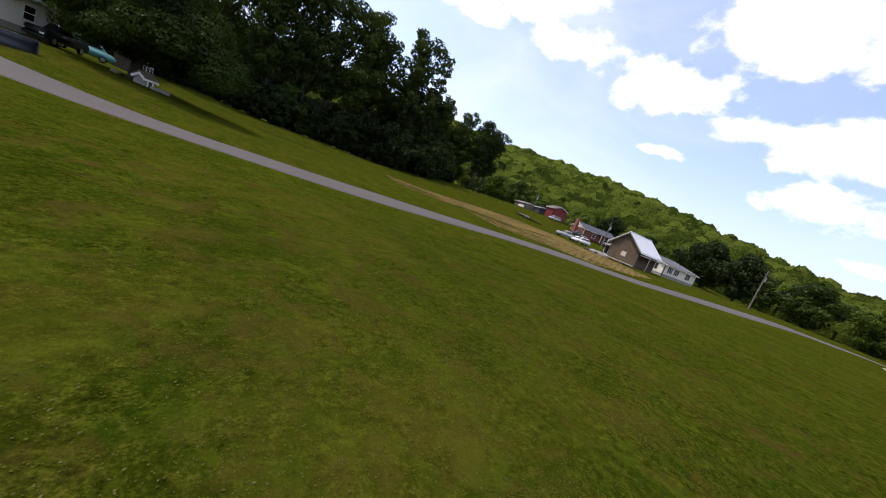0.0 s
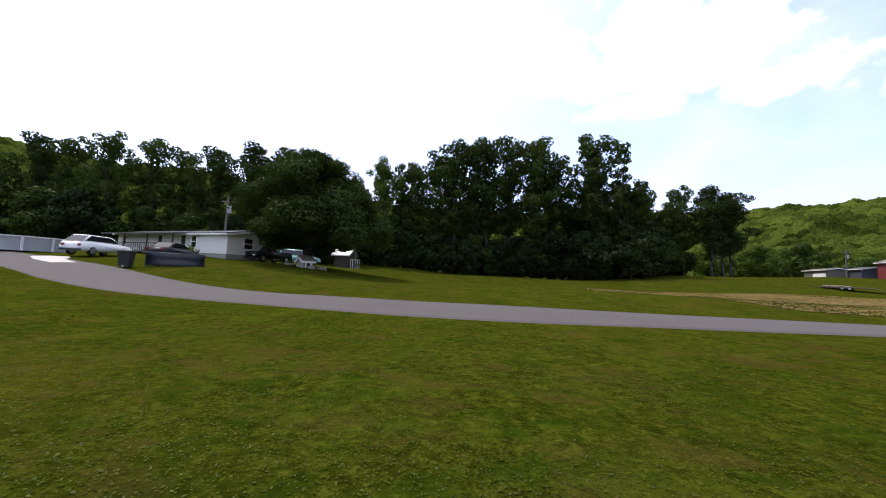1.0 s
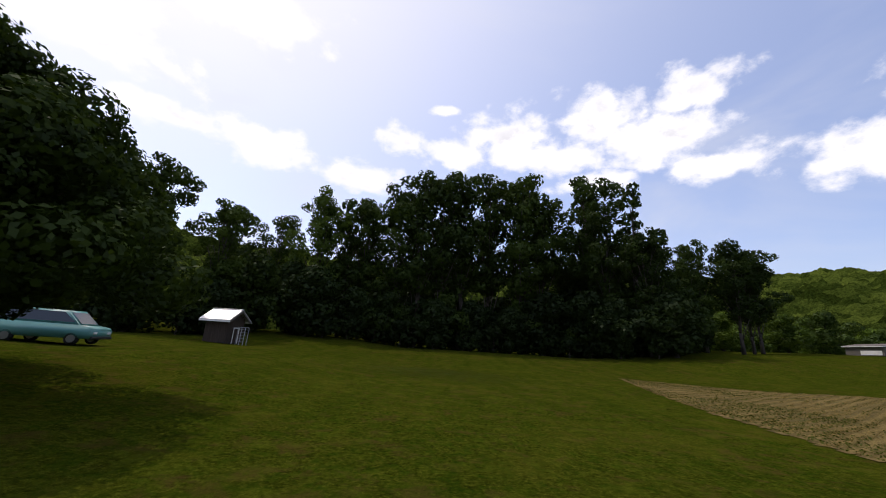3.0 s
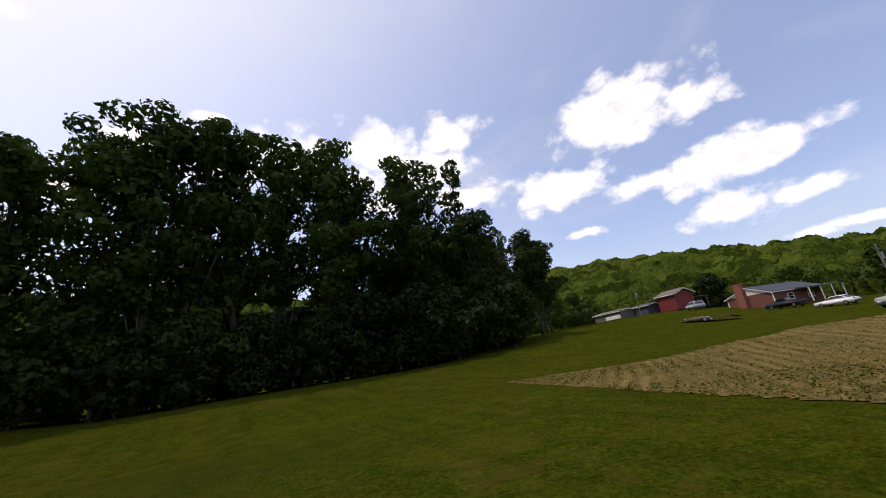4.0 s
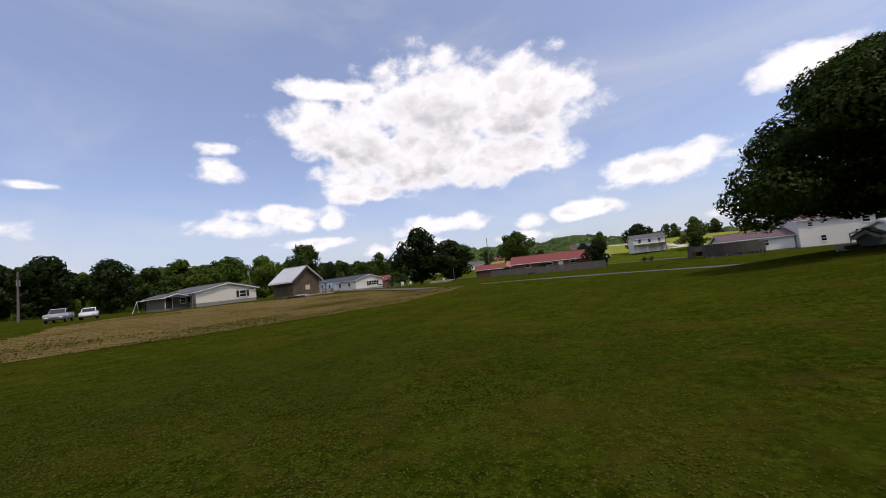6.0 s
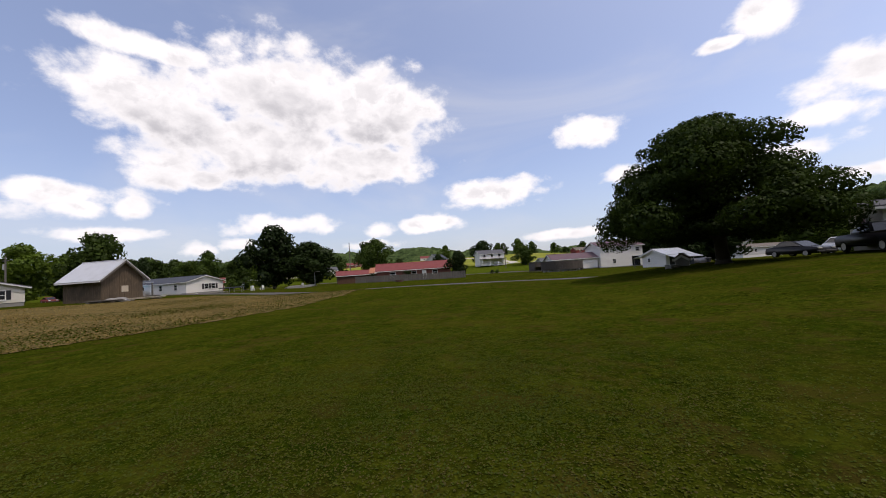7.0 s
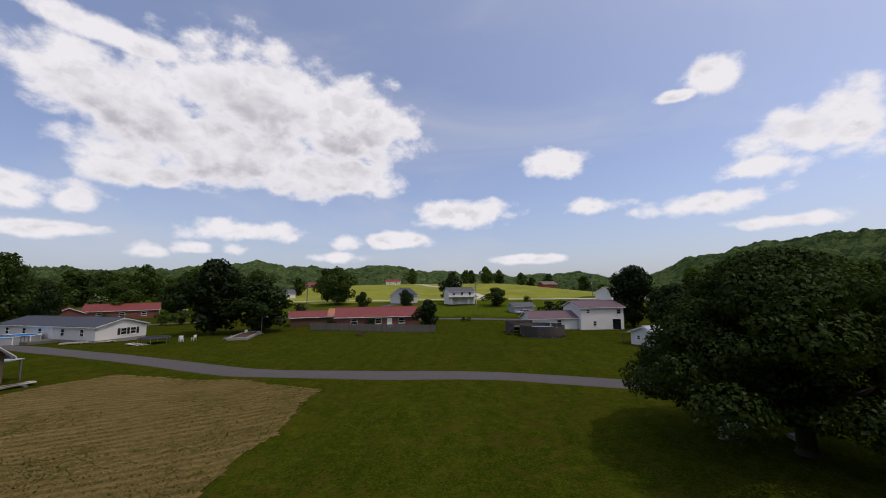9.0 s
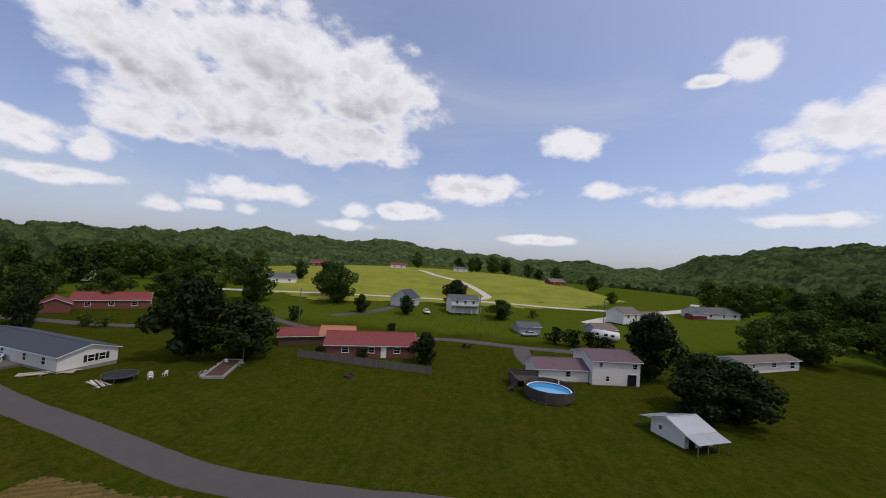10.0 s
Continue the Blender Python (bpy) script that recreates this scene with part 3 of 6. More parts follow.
def ribbon(name, line, width, mat, label, category, lift=0.03, soft=0.12, thick=0.0):
    """A strip of paving along a line of points, laid on the land, with a slightly uneven edge."""
    pts = [Vector((x, y, 0)) for x, y in line]
    fine = []
    for i in range(len(pts) - 1):
        p0, p1, p2, p3 = pts[max(i - 1, 0)], pts[i], pts[i + 1], pts[min(i + 2, len(pts) - 1)]
        steps = max(2, int((p2 - p1).length / 1.5))
        for s in range(steps):
            t = s / steps
            fine.append(0.5 * ((2 * p1) + (p2 - p0) * t + (2 * p0 - 5 * p1 + 4 * p2 - p3) * t * t + (3 * p1 - p0 - 3 * p2 + p3) * t ** 3))
    fine.append(pts[-1])
    verts, faces = [], []
    for i, p in enumerate(fine):
        d = (fine[min(i + 1, len(fine) - 1)] - fine[max(i - 1, 0)]).normalized()
        side = Vector((-d.y, d.x, 0))
        e0 = width / 2 + soft * noise.noise(p * 0.5)
        e1 = width / 2 + soft * noise.noise(p * 0.5 + Vector((9, 3, 0)))
        for k, off in enumerate((-e0 - 0.25, -e0, 0.0, e1, e1 + 0.25)):
            q = p + side * off
            verts.append((q.x, q.y, gz(q.x, q.y) + (lift if 0 < k < 4 else -0.06) + (0.03 if k == 2 else 0)))
        if i:
            a, b = (i - 1) * 5, i * 5
            faces += [(a + j, a + j + 1, b + j + 1, b + j) for j in range(4)]
    ob = sheet(name, verts, faces, mat)
    return tagged(ob, label, category, kind="structure")


ROAD = ((-150, 4), (-80, 0.5), (-40, -1.0), (-18, -3.0), (-10, -4.9), (-6, -6.3), (-2, -8.0), (2, -9.8), (5, -11.0), (7.5, -11.8), (10, -12.3), (13, -12.9), (16, -13.2), (20.8, -13.1), (27, -12.7), (39.2, -13.4), (54.6, -17.0), (68, -20.2), (84, -25.4), (110, -33), (150, -40))
ribbon("road", ROAD, 3.25, "asphalt", "narrow grey asphalt lane curving between the lawns", "road", 0.035)


def flat_patch(name, poly, mat, label, category, lift, step=1.2, ragged=0.7, kind="structure"):
    xs, ys = [p[0] for p in poly], [p[1] for p in poly]
    gx, gy = np.arange(min(xs) - 1, max(xs) + 1 + step, step), np.arange(min(ys) - 1, max(ys) + 1 + step, step)
    idx, verts, faces = {}, [], []

    def vert(i, j):
        if (i, j) not in idx:
            x = gx[i] + 0.3 * step * noise.noise(Vector((gx[i] * 0.8, gy[j] * 0.8, 1)))
            y = gy[j] + 0.3 * step * noise.noise(Vector((gx[i] * 0.8, gy[j] * 0.8, 5)))
            idx[(i, j)] = len(verts)
            verts.append((x, y, gz(x, y) + lift))
        return idx[(i, j)]

    for i in range(len(gx) - 1):
        for j in range(len(gy) - 1):
            cx, cy = gx[i] + step / 2, gy[j] + step / 2
            w = ragged * noise.noise(Vector((cx * 0.25, cy * 0.25, 0))) + 0.45 * ragged * noise.noise(Vector((cx * 1.9, cy * 1.9, 3)))
            if inside(cx + w, cy + w, poly):
                faces.append((vert(i, j), vert(i + 1, j), vert(i + 1, j + 1), vert(i, j + 1)))
    ob = sheet(name, verts, faces, mat)
    return tagged(ob, label, category, kind=kind)


flat_patch("garden_plot", PATCH, "straw", "tilled garden plot covered with dry straw and stubble", "garden plot", 0.025, 0.2, 0.9)


# ---- trees ----
def leaf_cards(rng, centres, normals, size, ragged=0.38):
    """Many small bent leaf sprays: quads at the given places, turned about the given directions."""
    n = len(centres)
    d = normals + rng.normal(0, ragged, (n, 3))
    d /= np.linalg.norm(d, axis=1)[:, None] + 1e-9
    up = rng.normal(0, 1, (n, 3))
    a = np.cross(d, up)
    a /= np.linalg.norm(a, axis=1)[:, None] + 1e-9
    b = np.cross(d, a)
    s = (size * rng.uniform(0.55, 1.35, n))[:, None]
    w = s * rng.uniform(0.5, 0.9, n)[:, None]
    droop = d * s * 0.25
    v = np.stack([centres - a * w * 0.35 - b * s, centres + a * w - droop * 0.2, centres + b * s * 0.9 - droop, centres - a * w * 0.9 + droop * 0.3], 1).reshape(-1, 3)
    i = np.arange(n)[:, None] * 4
    f = i + np.array([[0, 1, 2, 3]])
    return v, f


def mesh_from(name, v, f, mat):
    me = bpy.data.meshes.new(name)
    me.vertices.add(len(v))
    me.vertices.foreach_set("co", np.asarray(v, np.float32).ravel())
    n, k = f.shape
    me.loops.add(n * k)
    me.loops.foreach_set("vertex_index", f.astype(np.int32).ravel())
    me.polygons.add(n)
    me.polygons.foreach_set("loop_start", (np.arange(n) * k).astype(np.int32))
    me.polygons.foreach_set("loop_total", np.full(n, k, np.int32))
    me.update(calc_edges=True)
    me.validate()
    me.materials.append(M[mat])
    return me


def crown_points(rng, lobes, per_area):
    """Places on the skins of the lobes (centre, radii), denser on top, with the way that each leaf faces."""
    c_all, n_all = [], []
    for c, r in lobes:
        n = max(12, int(per_area * (r[0] * r[1] + r[0] * r[2]) * 6.3))
        d = rng.normal(0, 1, (n, 3))
        d /= np.linalg.norm(d, axis=1)[:, None]
        k = rng.uniform(0.62, 1.06, n)[:, None] ** 0.7
        lump = np.array([noise.noise(Vector(q * 2.2 + c)) for q in d])[:, None]
        p = np.asarray(c) + d * np.asarray(r) * (k + 0.22 * lump)
        c_all.append(p)
        n_all.append(d / np.asarray(r))
    p, d = np.concatenate(c_all), np.concatenate(n_all)
    return p, d / (np.linalg.norm(d, axis=1)[:, None] + 1e-9)


def tree_meshes(name, seed, height, radius, clear, leaf, density, mat, lobes=26, trunk=0.3, spread=1.0, tall=False, skew=0.0, lobe=(0.20, 0.36)):
    """Trunk with limbs, and a crown of leaf sprays on many lobes."""
    rng = np.random.default_rng(seed)
    bm = bmesh.new()
    mid = clear + (height - clear) * 0.45
    spine = [Vector((0, 0, -0.2))]
    for i in range(1, 6):
        spine.append(Vector((rng.normal(0, 0.02) * height * i / 5, rng.normal(0, 0.02) * height * i / 5, (height * 0.86) * i / 5)))
    for i in range(5):
        tube(bm, spine[i], spine[i + 1], trunk * (1.25 if i == 0 else 1 - i / 5.6), trunk * (1 - (i + 1) / 5.6), 9)
    parts = []
    half = (height - clear) / 2
    for i in range(lobes):
        a = i * 2.399 + rng.uniform(-0.4, 0.4)
        h = (i + 0.5) / lobes
        prof = math.sin(math.pi * min(0.97, 0.10 + 0.86 * h)) ** 0.75 if not tall else (0.55 + 0.45 * math.sin(math.pi * h))
        rr = radius * prof * (rng.uniform(0.45, 0.98) if i % 3 else rng.uniform(0.1, 0.4)) * spread
        lr = radius * rng.uniform(*lobe) * (1.0 if not tall else 1.15)
        c = np.array([math.cos(a) * (rr - lr * 0.4) + skew * h * radius, math.sin(a) * (rr - lr * 0.4), clear + lr * 0.6 + h * (height - clear - lr * 1.5)])
        parts.append((c, np.array([lr, lr, lr * rng.uniform(0.62, 0.9)])))
        base = spine[min(4, max(0, int(5 * max(0.12, (c[2] - height * 0.22) / height))))]
        base = base.lerp(spine[min(5, 1 + int(4 * c[2] / height))], 0.3)
        knee = base.lerp(Vector(c), 0.55) + Vector((0, 0, height * 0.03))
        tube(bm, base, knee, trunk * 0.30, trunk * 0.18, 4)
        tube(bm, knee, Vector(c), trunk * 0.18, trunk * 0.05, 3)
    wood = bpy.data.meshes.new(name + "_trunk")
    bm.to_mesh(wood)
    bm.free()
    wood.materials.append(M["bark"])
    wood.polygons.foreach_set("use_smooth", [True] * len(wood.polygons))
    p, d = crown_points(rng, parts, density)
    v, f = leaf_cards(rng, p, d, leaf)
    return wood, mesh_from(name + "_crown", v, f, mat)


def dome_tree(name, seed, height, radius, clear, leaf, density, mat, lean=(0, 0)):
    """A broad low crown: lobes over a flattened dome with ragged rims, some inside, on wide-spread limbs."""
    rng = np.random.default_rng(seed)
    bm = bmesh.new()
    fork = Vector((0.1, 0, 1.7))
    tube(bm, (0, 0, -0.2), (0.02, 0, 0.25), 0.55, 0.36, 10)
    tube(bm, (0.02, 0, 0.25), fork, 0.36, 0.33, 10)
    parts = []
    n = 88
    for i in range(n):
        a = i * 2.399963 + rng.uniform(-0.3, 0.3)
        h = ((i + 0.5) / n) ** 1.25
        out = math.sqrt(1 - h ** 1.7) * (1.0 if i % 4 else 0.6)
        lr = radius * rng.uniform(0.13, 0.25)
        rr = max(0.0, radius * out * rng.uniform(0.80, 1.12) - lr * 0.7)
        low = clear + 0.9 * abs(math.sin(a * 1.5 + 0.6)) + lr * 0.45
        c = np.array([math.cos(a) * rr + lean[0], math.sin(a) * rr + lean[1], low + (height - lr * 0.85 - low) * h ** 0.85])
        parts.append((c, np.array([lr * 1.1, lr * 1.1, lr * rng.uniform(0.6, 0.85)])))
        knee = fork.lerp(Vector(c), 0.5) + Vector((0, 0, 0.5 + 0.6 * h))
        if i % 2 == 0:
            tube(bm, fork - Vector((0, 0, 0.15)), knee, 0.17, 0.10, 6)
            tube(bm, knee, Vector(c), 0.10, 0.03, 4)
    # low drooping boughs inside the skirt
    for i in range(18):
        a = i * 2.399963
        rr, lr = radius * rng.uniform(0.28, 0.72), radius * rng.uniform(0.12, 0.17)
        parts.append((np.array([math.cos(a) * rr + lean[0], math.sin(a) * rr + lean[1], clear + lr * 0.6 + rng.uniform(0.25, 0.9)]), np.array([lr * 1.2, lr * 1.2, lr * 0.6])))
    wood = bpy.data.meshes.new(name + "_trunk")
    bm.to_mesh(wood)
    bm.free()
    wood.materials.append(M["bark"])
    wood.polygons.foreach_set("use_smooth", [True] * len(wood.polygons))
    p, d = crown_points(rng, parts, density)
    v, f = leaf_cards(rng, p, d, leaf)
    return wood, mesh_from(name + "_crown", v, f, mat)


def plant(name, label, meshes, x, y, yaw=0.0, size=1.0, group="", category="tree", stretch=1.0, sink=0.0):
    t = thing(name, label, category, pose(x, y, gz(x, y) - sink, 0, 0, yaw) @ Matrix.Diagonal((size, size, size * stretch, 1)), group)
    mesh_part("trunk", meshes[0], None, t)
    mesh_part("crown", meshes[1], None, t)
    return t


MAPLE = dome_tree("maple", 9, 9.6, 5.85, 0.95, 0.095, 62.0, "maple", (0.4, -0.5))
OAKS = [tree_meshes("oak", 20 + i, 30.0, 7.6, 8.0, 0.33, 4.9, m, lobes=36, trunk=0.40, tall=True, lobe=(0.15, 0.29)) for i, m in enumerate(("oak", "oak", "wood_leaf"))]
FULL = [tree_meshes("full", 40 + i, 10.0, 5.0, 0.5, 0.26, 7.6, m, lobes=34, trunk=0.24) for i, m in enumerate(("oak", "light_leaf", "wood_leaf", "dark_leaf"))]
FAR = [tree_meshes("far", 50 + i, 10.0, 5.0, 0.7, 0.42, 2.8, m, lobes=26, trunk=0.24) for i, m in enumerate(("oak", "light_leaf", "wood_leaf", "dark_leaf"))]
BUSH = [tree_meshes("bush", 60 + i, 2.6, 1.9, 0.05, 0.20, 9.0, m, lobes=12, trunk=0.08) for i, m in enumerate(("wood_leaf", "light_leaf", "dark_leaf"))]
OPEN = tree_meshes("poplar", 71, 34.0, 4.6, 14.0, 0.45, 2.4, "oak", lobes=24, trunk=0.34, spread=1.1)

plant("maple_tree", "large dark green maple with a broad low crown", MAPLE, 2.9, 4.8)

# wood behind the field: a dense front of tall trees; each row is x, y, height
rng = random.Random(5)
WOOD = [(9.5, 56.7, 28), (13, 56.2, 31), (16.8, 58.3, 31.5), (20.5, 60.2, 33), (25.6, 61.5, 35), (31.3, 60.2, 34), (35.7, 63, 30), (44.9, 63.3, 36.4), (45.0, 56.0, 26),
        (49.0, 51.5, 20), (52.5, 55.0, 19), (3.9, 56.5, 25), (-2.7, 52.3, 23.6), (1.1, 54.6, 24), (-9, 37.5, 16), (-11, 56, 20)]
WOOD_WEST = [(-17, 52, 19.4), (-49.5, 26.8, 18.4), (-43.3, 27.2, 17.8), (-37.5, 26, 18.4), (-34, 29, 18.9), (-30.7, 31.7, 18.4), (-23.9, 30.3, 18.4), (-18.2, 31.2, 19.4), (-13.9, 33.3, 19.4), (-26, 44, 18.4), (-36, 42, 17.3), (-58, 36, 15.1), (-66, 24, 14.0)]
for bank in (WOOD, WOOD_WEST):
    for x, y, h in bank:
        plant("oak_tree", "tall dark woodland tree at the edge of the field", OAKS[rng.randrange(3) if h < 30 else rng.randrange(2)], x, y, rng.uniform(0, 360), max(0.55, h / 30 * 0.92), "woodland trees", stretch=max(1.0, h / 30) / max(0.55, h / 30 * 0.92) * min(1.0, h / 30))
for i in range(9, 20):
    x, y = 4 + i * 4.1 + rng.uniform(-1, 1), 66 + rng.uniform(0, 8) - (0.18 * max(0, i - 11) * 4.1)
    plant("oak_tree", "tall dark woodland tree inside the wood", OAKS[rng.randrange(2)], x, y, rng.uniform(0, 360), rng.uniform(0.62, 0.78), "woodland trees")
for i in range(18):
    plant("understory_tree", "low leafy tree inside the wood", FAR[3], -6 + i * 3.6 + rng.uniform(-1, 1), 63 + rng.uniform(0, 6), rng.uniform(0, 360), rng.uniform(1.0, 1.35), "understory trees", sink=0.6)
EDGE = [(-70, 20), (-40, 24), (-22, 27), (-12, 33), (-4, 46), (6, 52), (20, 56), (34, 58), (44, 52.5), (49, 49.5), (52, 52), (58, 58), (64, 65), (72, 73)]


def along(line, s):
    total = [math.dist(line[i], line[i + 1]) for i in range(len(line) - 1)]
    s *= sum(total)
    for i, d in enumerate(total):
        if s <= d:
            t = s / d
            return (line[i][0] + (line[i + 1][0] - line[i][0]) * t, line[i][1] + (line[i + 1][1] - line[i][1]) * t)
        s -= d
    return line[-1]


for i in range(52):
    x, y = along(EDGE, (i + 0.3) / 52)
    k = rng.uniform(0.6, 1.15)
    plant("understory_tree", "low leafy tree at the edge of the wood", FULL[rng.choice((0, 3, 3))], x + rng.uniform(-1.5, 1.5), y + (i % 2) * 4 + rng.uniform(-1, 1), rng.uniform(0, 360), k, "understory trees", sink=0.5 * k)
for i in range(46):
    x, y = along(EDGE, (i + 0.3) / 46)
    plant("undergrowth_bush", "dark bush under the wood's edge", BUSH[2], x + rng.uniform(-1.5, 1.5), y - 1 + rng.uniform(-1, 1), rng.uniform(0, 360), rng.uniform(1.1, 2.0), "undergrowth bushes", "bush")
plant("poplar_tree", "very tall slender tree with an open crown", OPEN, 48.3, 53.0, 40, 0.86, "tall slender trees", stretch=1.0)
plant("poplar_tree", "very tall slender tree with an open crown", OPEN, 47.0, 66.0, 130, 0.95, "tall slender trees")
plant("poplar_tree", "very tall slender tree with an open crown", OPEN, 51.5, 53.0, 230, 0.62, "tall slender trees")


# ---- wooded hills ----
def skyline(az):
    """Height of the far ridges, in degrees, over the bearing (clockwise from north)."""
    knots = ((-134, 6.1), (-120, 8.0), (-90, 11.5), (-60, 11.4), (-52, 10.9), (-46, 12.0), (-41, 12.4), (-35, 11.6), (-28, 11.5), (0, 11.0), (30, 10.5), (48, 10.2), (60, 9.8), (71, 8.2), (84, 5.7), (95, 4.4), (110, 4.0), (124, 2.9), (136, 3.1), (148, 4.5), (152, 4.0), (162, 3.5), (165.7, 4.5), (171, 3.5), (182, 2.8), (189, 2.4), (196, 2.8), (202, 2.1), (206.7, 2.4), (211, 4.2), (217.5, 5.5), (223, 6.2))
    a = (az + 180) % 360 - 180
    ks = sorted(((k + 180) % 360 - 180, v) for k, v in knots)
    return float(np.interp(a, [k[0] for k in ks], [k[1] for k in ks], period=360))


def ridge_radius(az):
    a = (az + 180) % 360 - 180
    if abs(a) < 100:
        return 330.0 + 60 * math.sin(radians(a) * 3)
    return 330.0 + (abs(a) - 100) * 11.0


def hill_point(az, t):
    """A point of the hillside: t runs from its foot (0) to its crest (1) and beyond."""
    r1 = ridge_radius(az)
    r0 = r1 * 0.48
    r = r0 + (r1 - r0) * t
    e = skyline(az) + 0.16 * math.sin(az * 0.9) + 0.10 * math.sin(az * 2.3 + 1)
    top = math.tan(radians(max(0.5, e))) * r1 - 0.011 * r1
    h = top * (smoothstep(0, 1, min(t, 1.0)) if t <= 1 else 1 - 0.5 * (t - 1))
    return 16 + math.sin(radians(az)) * r, 8 + math.cos(radians(az)) * r, float(h)


def make_hill(name, az0, az1, label, cell, step, rows, mat, seed):
    """The bare slope, and over it the closed roof of tree crowns: rounded domes of uneven height."""
    va, fa = [], []
    n, m = int((az1 - az0) / 1.5) + 1, 16
    for i in range(n):
        az = az0 + (az1 - az0) * i / (n - 1)
        for j in range(m):
            x, y, z = hill_point(az, j / (m - 4))
            va.append((x, y, z - (2.0 if j else 3.0)))
    for i in range(n - 1):
        for j in range(m - 1):
            fa.append((i * m + j, (i + 1) * m + j, (i + 1) * m + j + 1, i * m + j + 1))
    hill = sheet(name, va, fa, "dark_leaf")
    tagged(hill, label, "hill", kind="structure")
    r = np.random.default_rng(seed)
    n = int((az1 - az0) / step) + 1
    azs, ts = np.linspace(az0, az1, n), np.linspace(-0.02, 1.12, rows)
    pts = np.array([[hill_point(a, max(0.0, t)) for t in ts] for a in azs])
    mid = 0.75 * np.mean([ridge_radius(a) for a in azs])
    u = np.repeat(np.radians(azs)[:, None] * mid, rows, 1) + 9000.0
    v = np.hypot(pts[:, :, 0] - 16, pts[:, :, 1] - 8) + np.minimum(ts, 0)[None, :] * 60
    gu, gv = np.floor(u / cell).astype(int), np.floor(v / cell).astype(int)
    salt = r.random((4, 257, 257))
    top = np.zeros_like(u)
    for du in (-1, 0, 1):
        for dv in (-1, 0, 1):
            a, b = (gu + du) % 257, (gv + dv) % 257
            cu, cv = (gu + du + salt[0, a, b]) * cell, (gv + dv + salt[1, a, b]) * cell
            rad = cell * (0.62 + 0.45 * salt[2, a, b])
            d = ((u - cu) ** 2 + (v - cv) ** 2) / rad ** 2
            top = np.maximum(top, np.sqrt(np.maximum(0, 1 - d)) * rad * (0.75 + 0.6 * salt[3, a, b]))
    pts[:, :, 2] += top * 1.15 + r.normal(0, 0.09 * cell, u.shape)
    pts[:, :, 0] += r.normal(0, 0.03 * cell, u.shape)
    pts[:, :, 1] += r.normal(0, 0.03 * cell, u.shape)
    pts[:, 0, 2] = -2.0
    k = (np.arange(n - 1)[:, None] * rows + np.arange(rows - 1)[None, :]).ravel()
    f = np.stack([k, k + rows, k + rows + 1, k + 1], 1)
    me = mesh_from(name + "_canopy", pts.reshape(-1, 3), f, mat)
    me.polygons.foreach_set("use_smooth", [True] * len(me.polygons))
    ob = new(name.replace("hill", "hillside_wood"), me)
    ob.matrix_basis = UNIT
    tagged(ob, "dense green summer woods covering the hillside", "woods", kind="stuff")


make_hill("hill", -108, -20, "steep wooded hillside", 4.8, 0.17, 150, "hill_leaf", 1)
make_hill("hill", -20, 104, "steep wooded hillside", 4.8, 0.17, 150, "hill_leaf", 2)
make_hill("hill", 104, 200, "distant wooded ridge", 8.0, 0.14, 110, "hazy_leaf", 3)
make_hill("hill", 200, 252, "wooded ridge above the valley", 7.0, 0.14, 120, "hazy_leaf", 4)

# ---- houses ----
def window(parent, w, h, at, shutters=False, frame="white_paint", mullion=True):
    """A window with frame, pane and sill; x along the wall, -y outwards."""
    win = thing("window", "", "", at)
    win.parent = parent
    f = 0.07
    part("window_frame", boxes((-w / 2 - f, w / 2 + f, -0.05, 0.05, h / 2, h / 2 + f), (-w / 2 - f, w / 2 + f, -0.05, 0.05, -h / 2 - f, -h / 2),
                               (-w / 2 - f, -w / 2, -0.05, 0.05, -h / 2, h / 2), (w / 2, w / 2 + f, -0.05, 0.05, -h / 2, h / 2),
                               *([(-w / 2, w / 2, -0.045, 0.045, -0.03, 0.03)] if mullion else [])), frame, win)
    part("pane", boxes((-w / 2, w / 2, -0.012, 0.02, -h / 2, h / 2)), "glass", win)
    part("sill", boxes((-w / 2 - 0.1, w / 2 + 0.1, -0.10, 0.04, -h / 2 - f - 0.05, -h / 2 - f), bevel=0.01), frame, win)
    if shutters:
        for s in (-1, 1):
            x = s * (w / 2 + 0.30)
            part("shutter", boxes((x - 0.2, x + 0.2, -0.05, 0.0, -h / 2 - 0.05, h / 2 + 0.05), bevel=0.01), "black_paint", win, "black shutter")
    return win


def door(parent, w, h, at, mat="white_paint"):
    d = thing("door", "", "", at)
    d.parent = parent
    part("door_frame", boxes((-w / 2 - 0.08, -w / 2, -0.05, 0.04, 0, h + 0.08), (w / 2, w / 2 + 0.08, -0.05, 0.04, 0, h + 0.08), (-w / 2, w / 2, -0.05, 0.04, h, h + 0.08)), "white_paint", d)
    part("panel", boxes((-w / 2, w / 2, -0.02, 0.03, 0, h), bevel=0.01), mat, d)
    return d


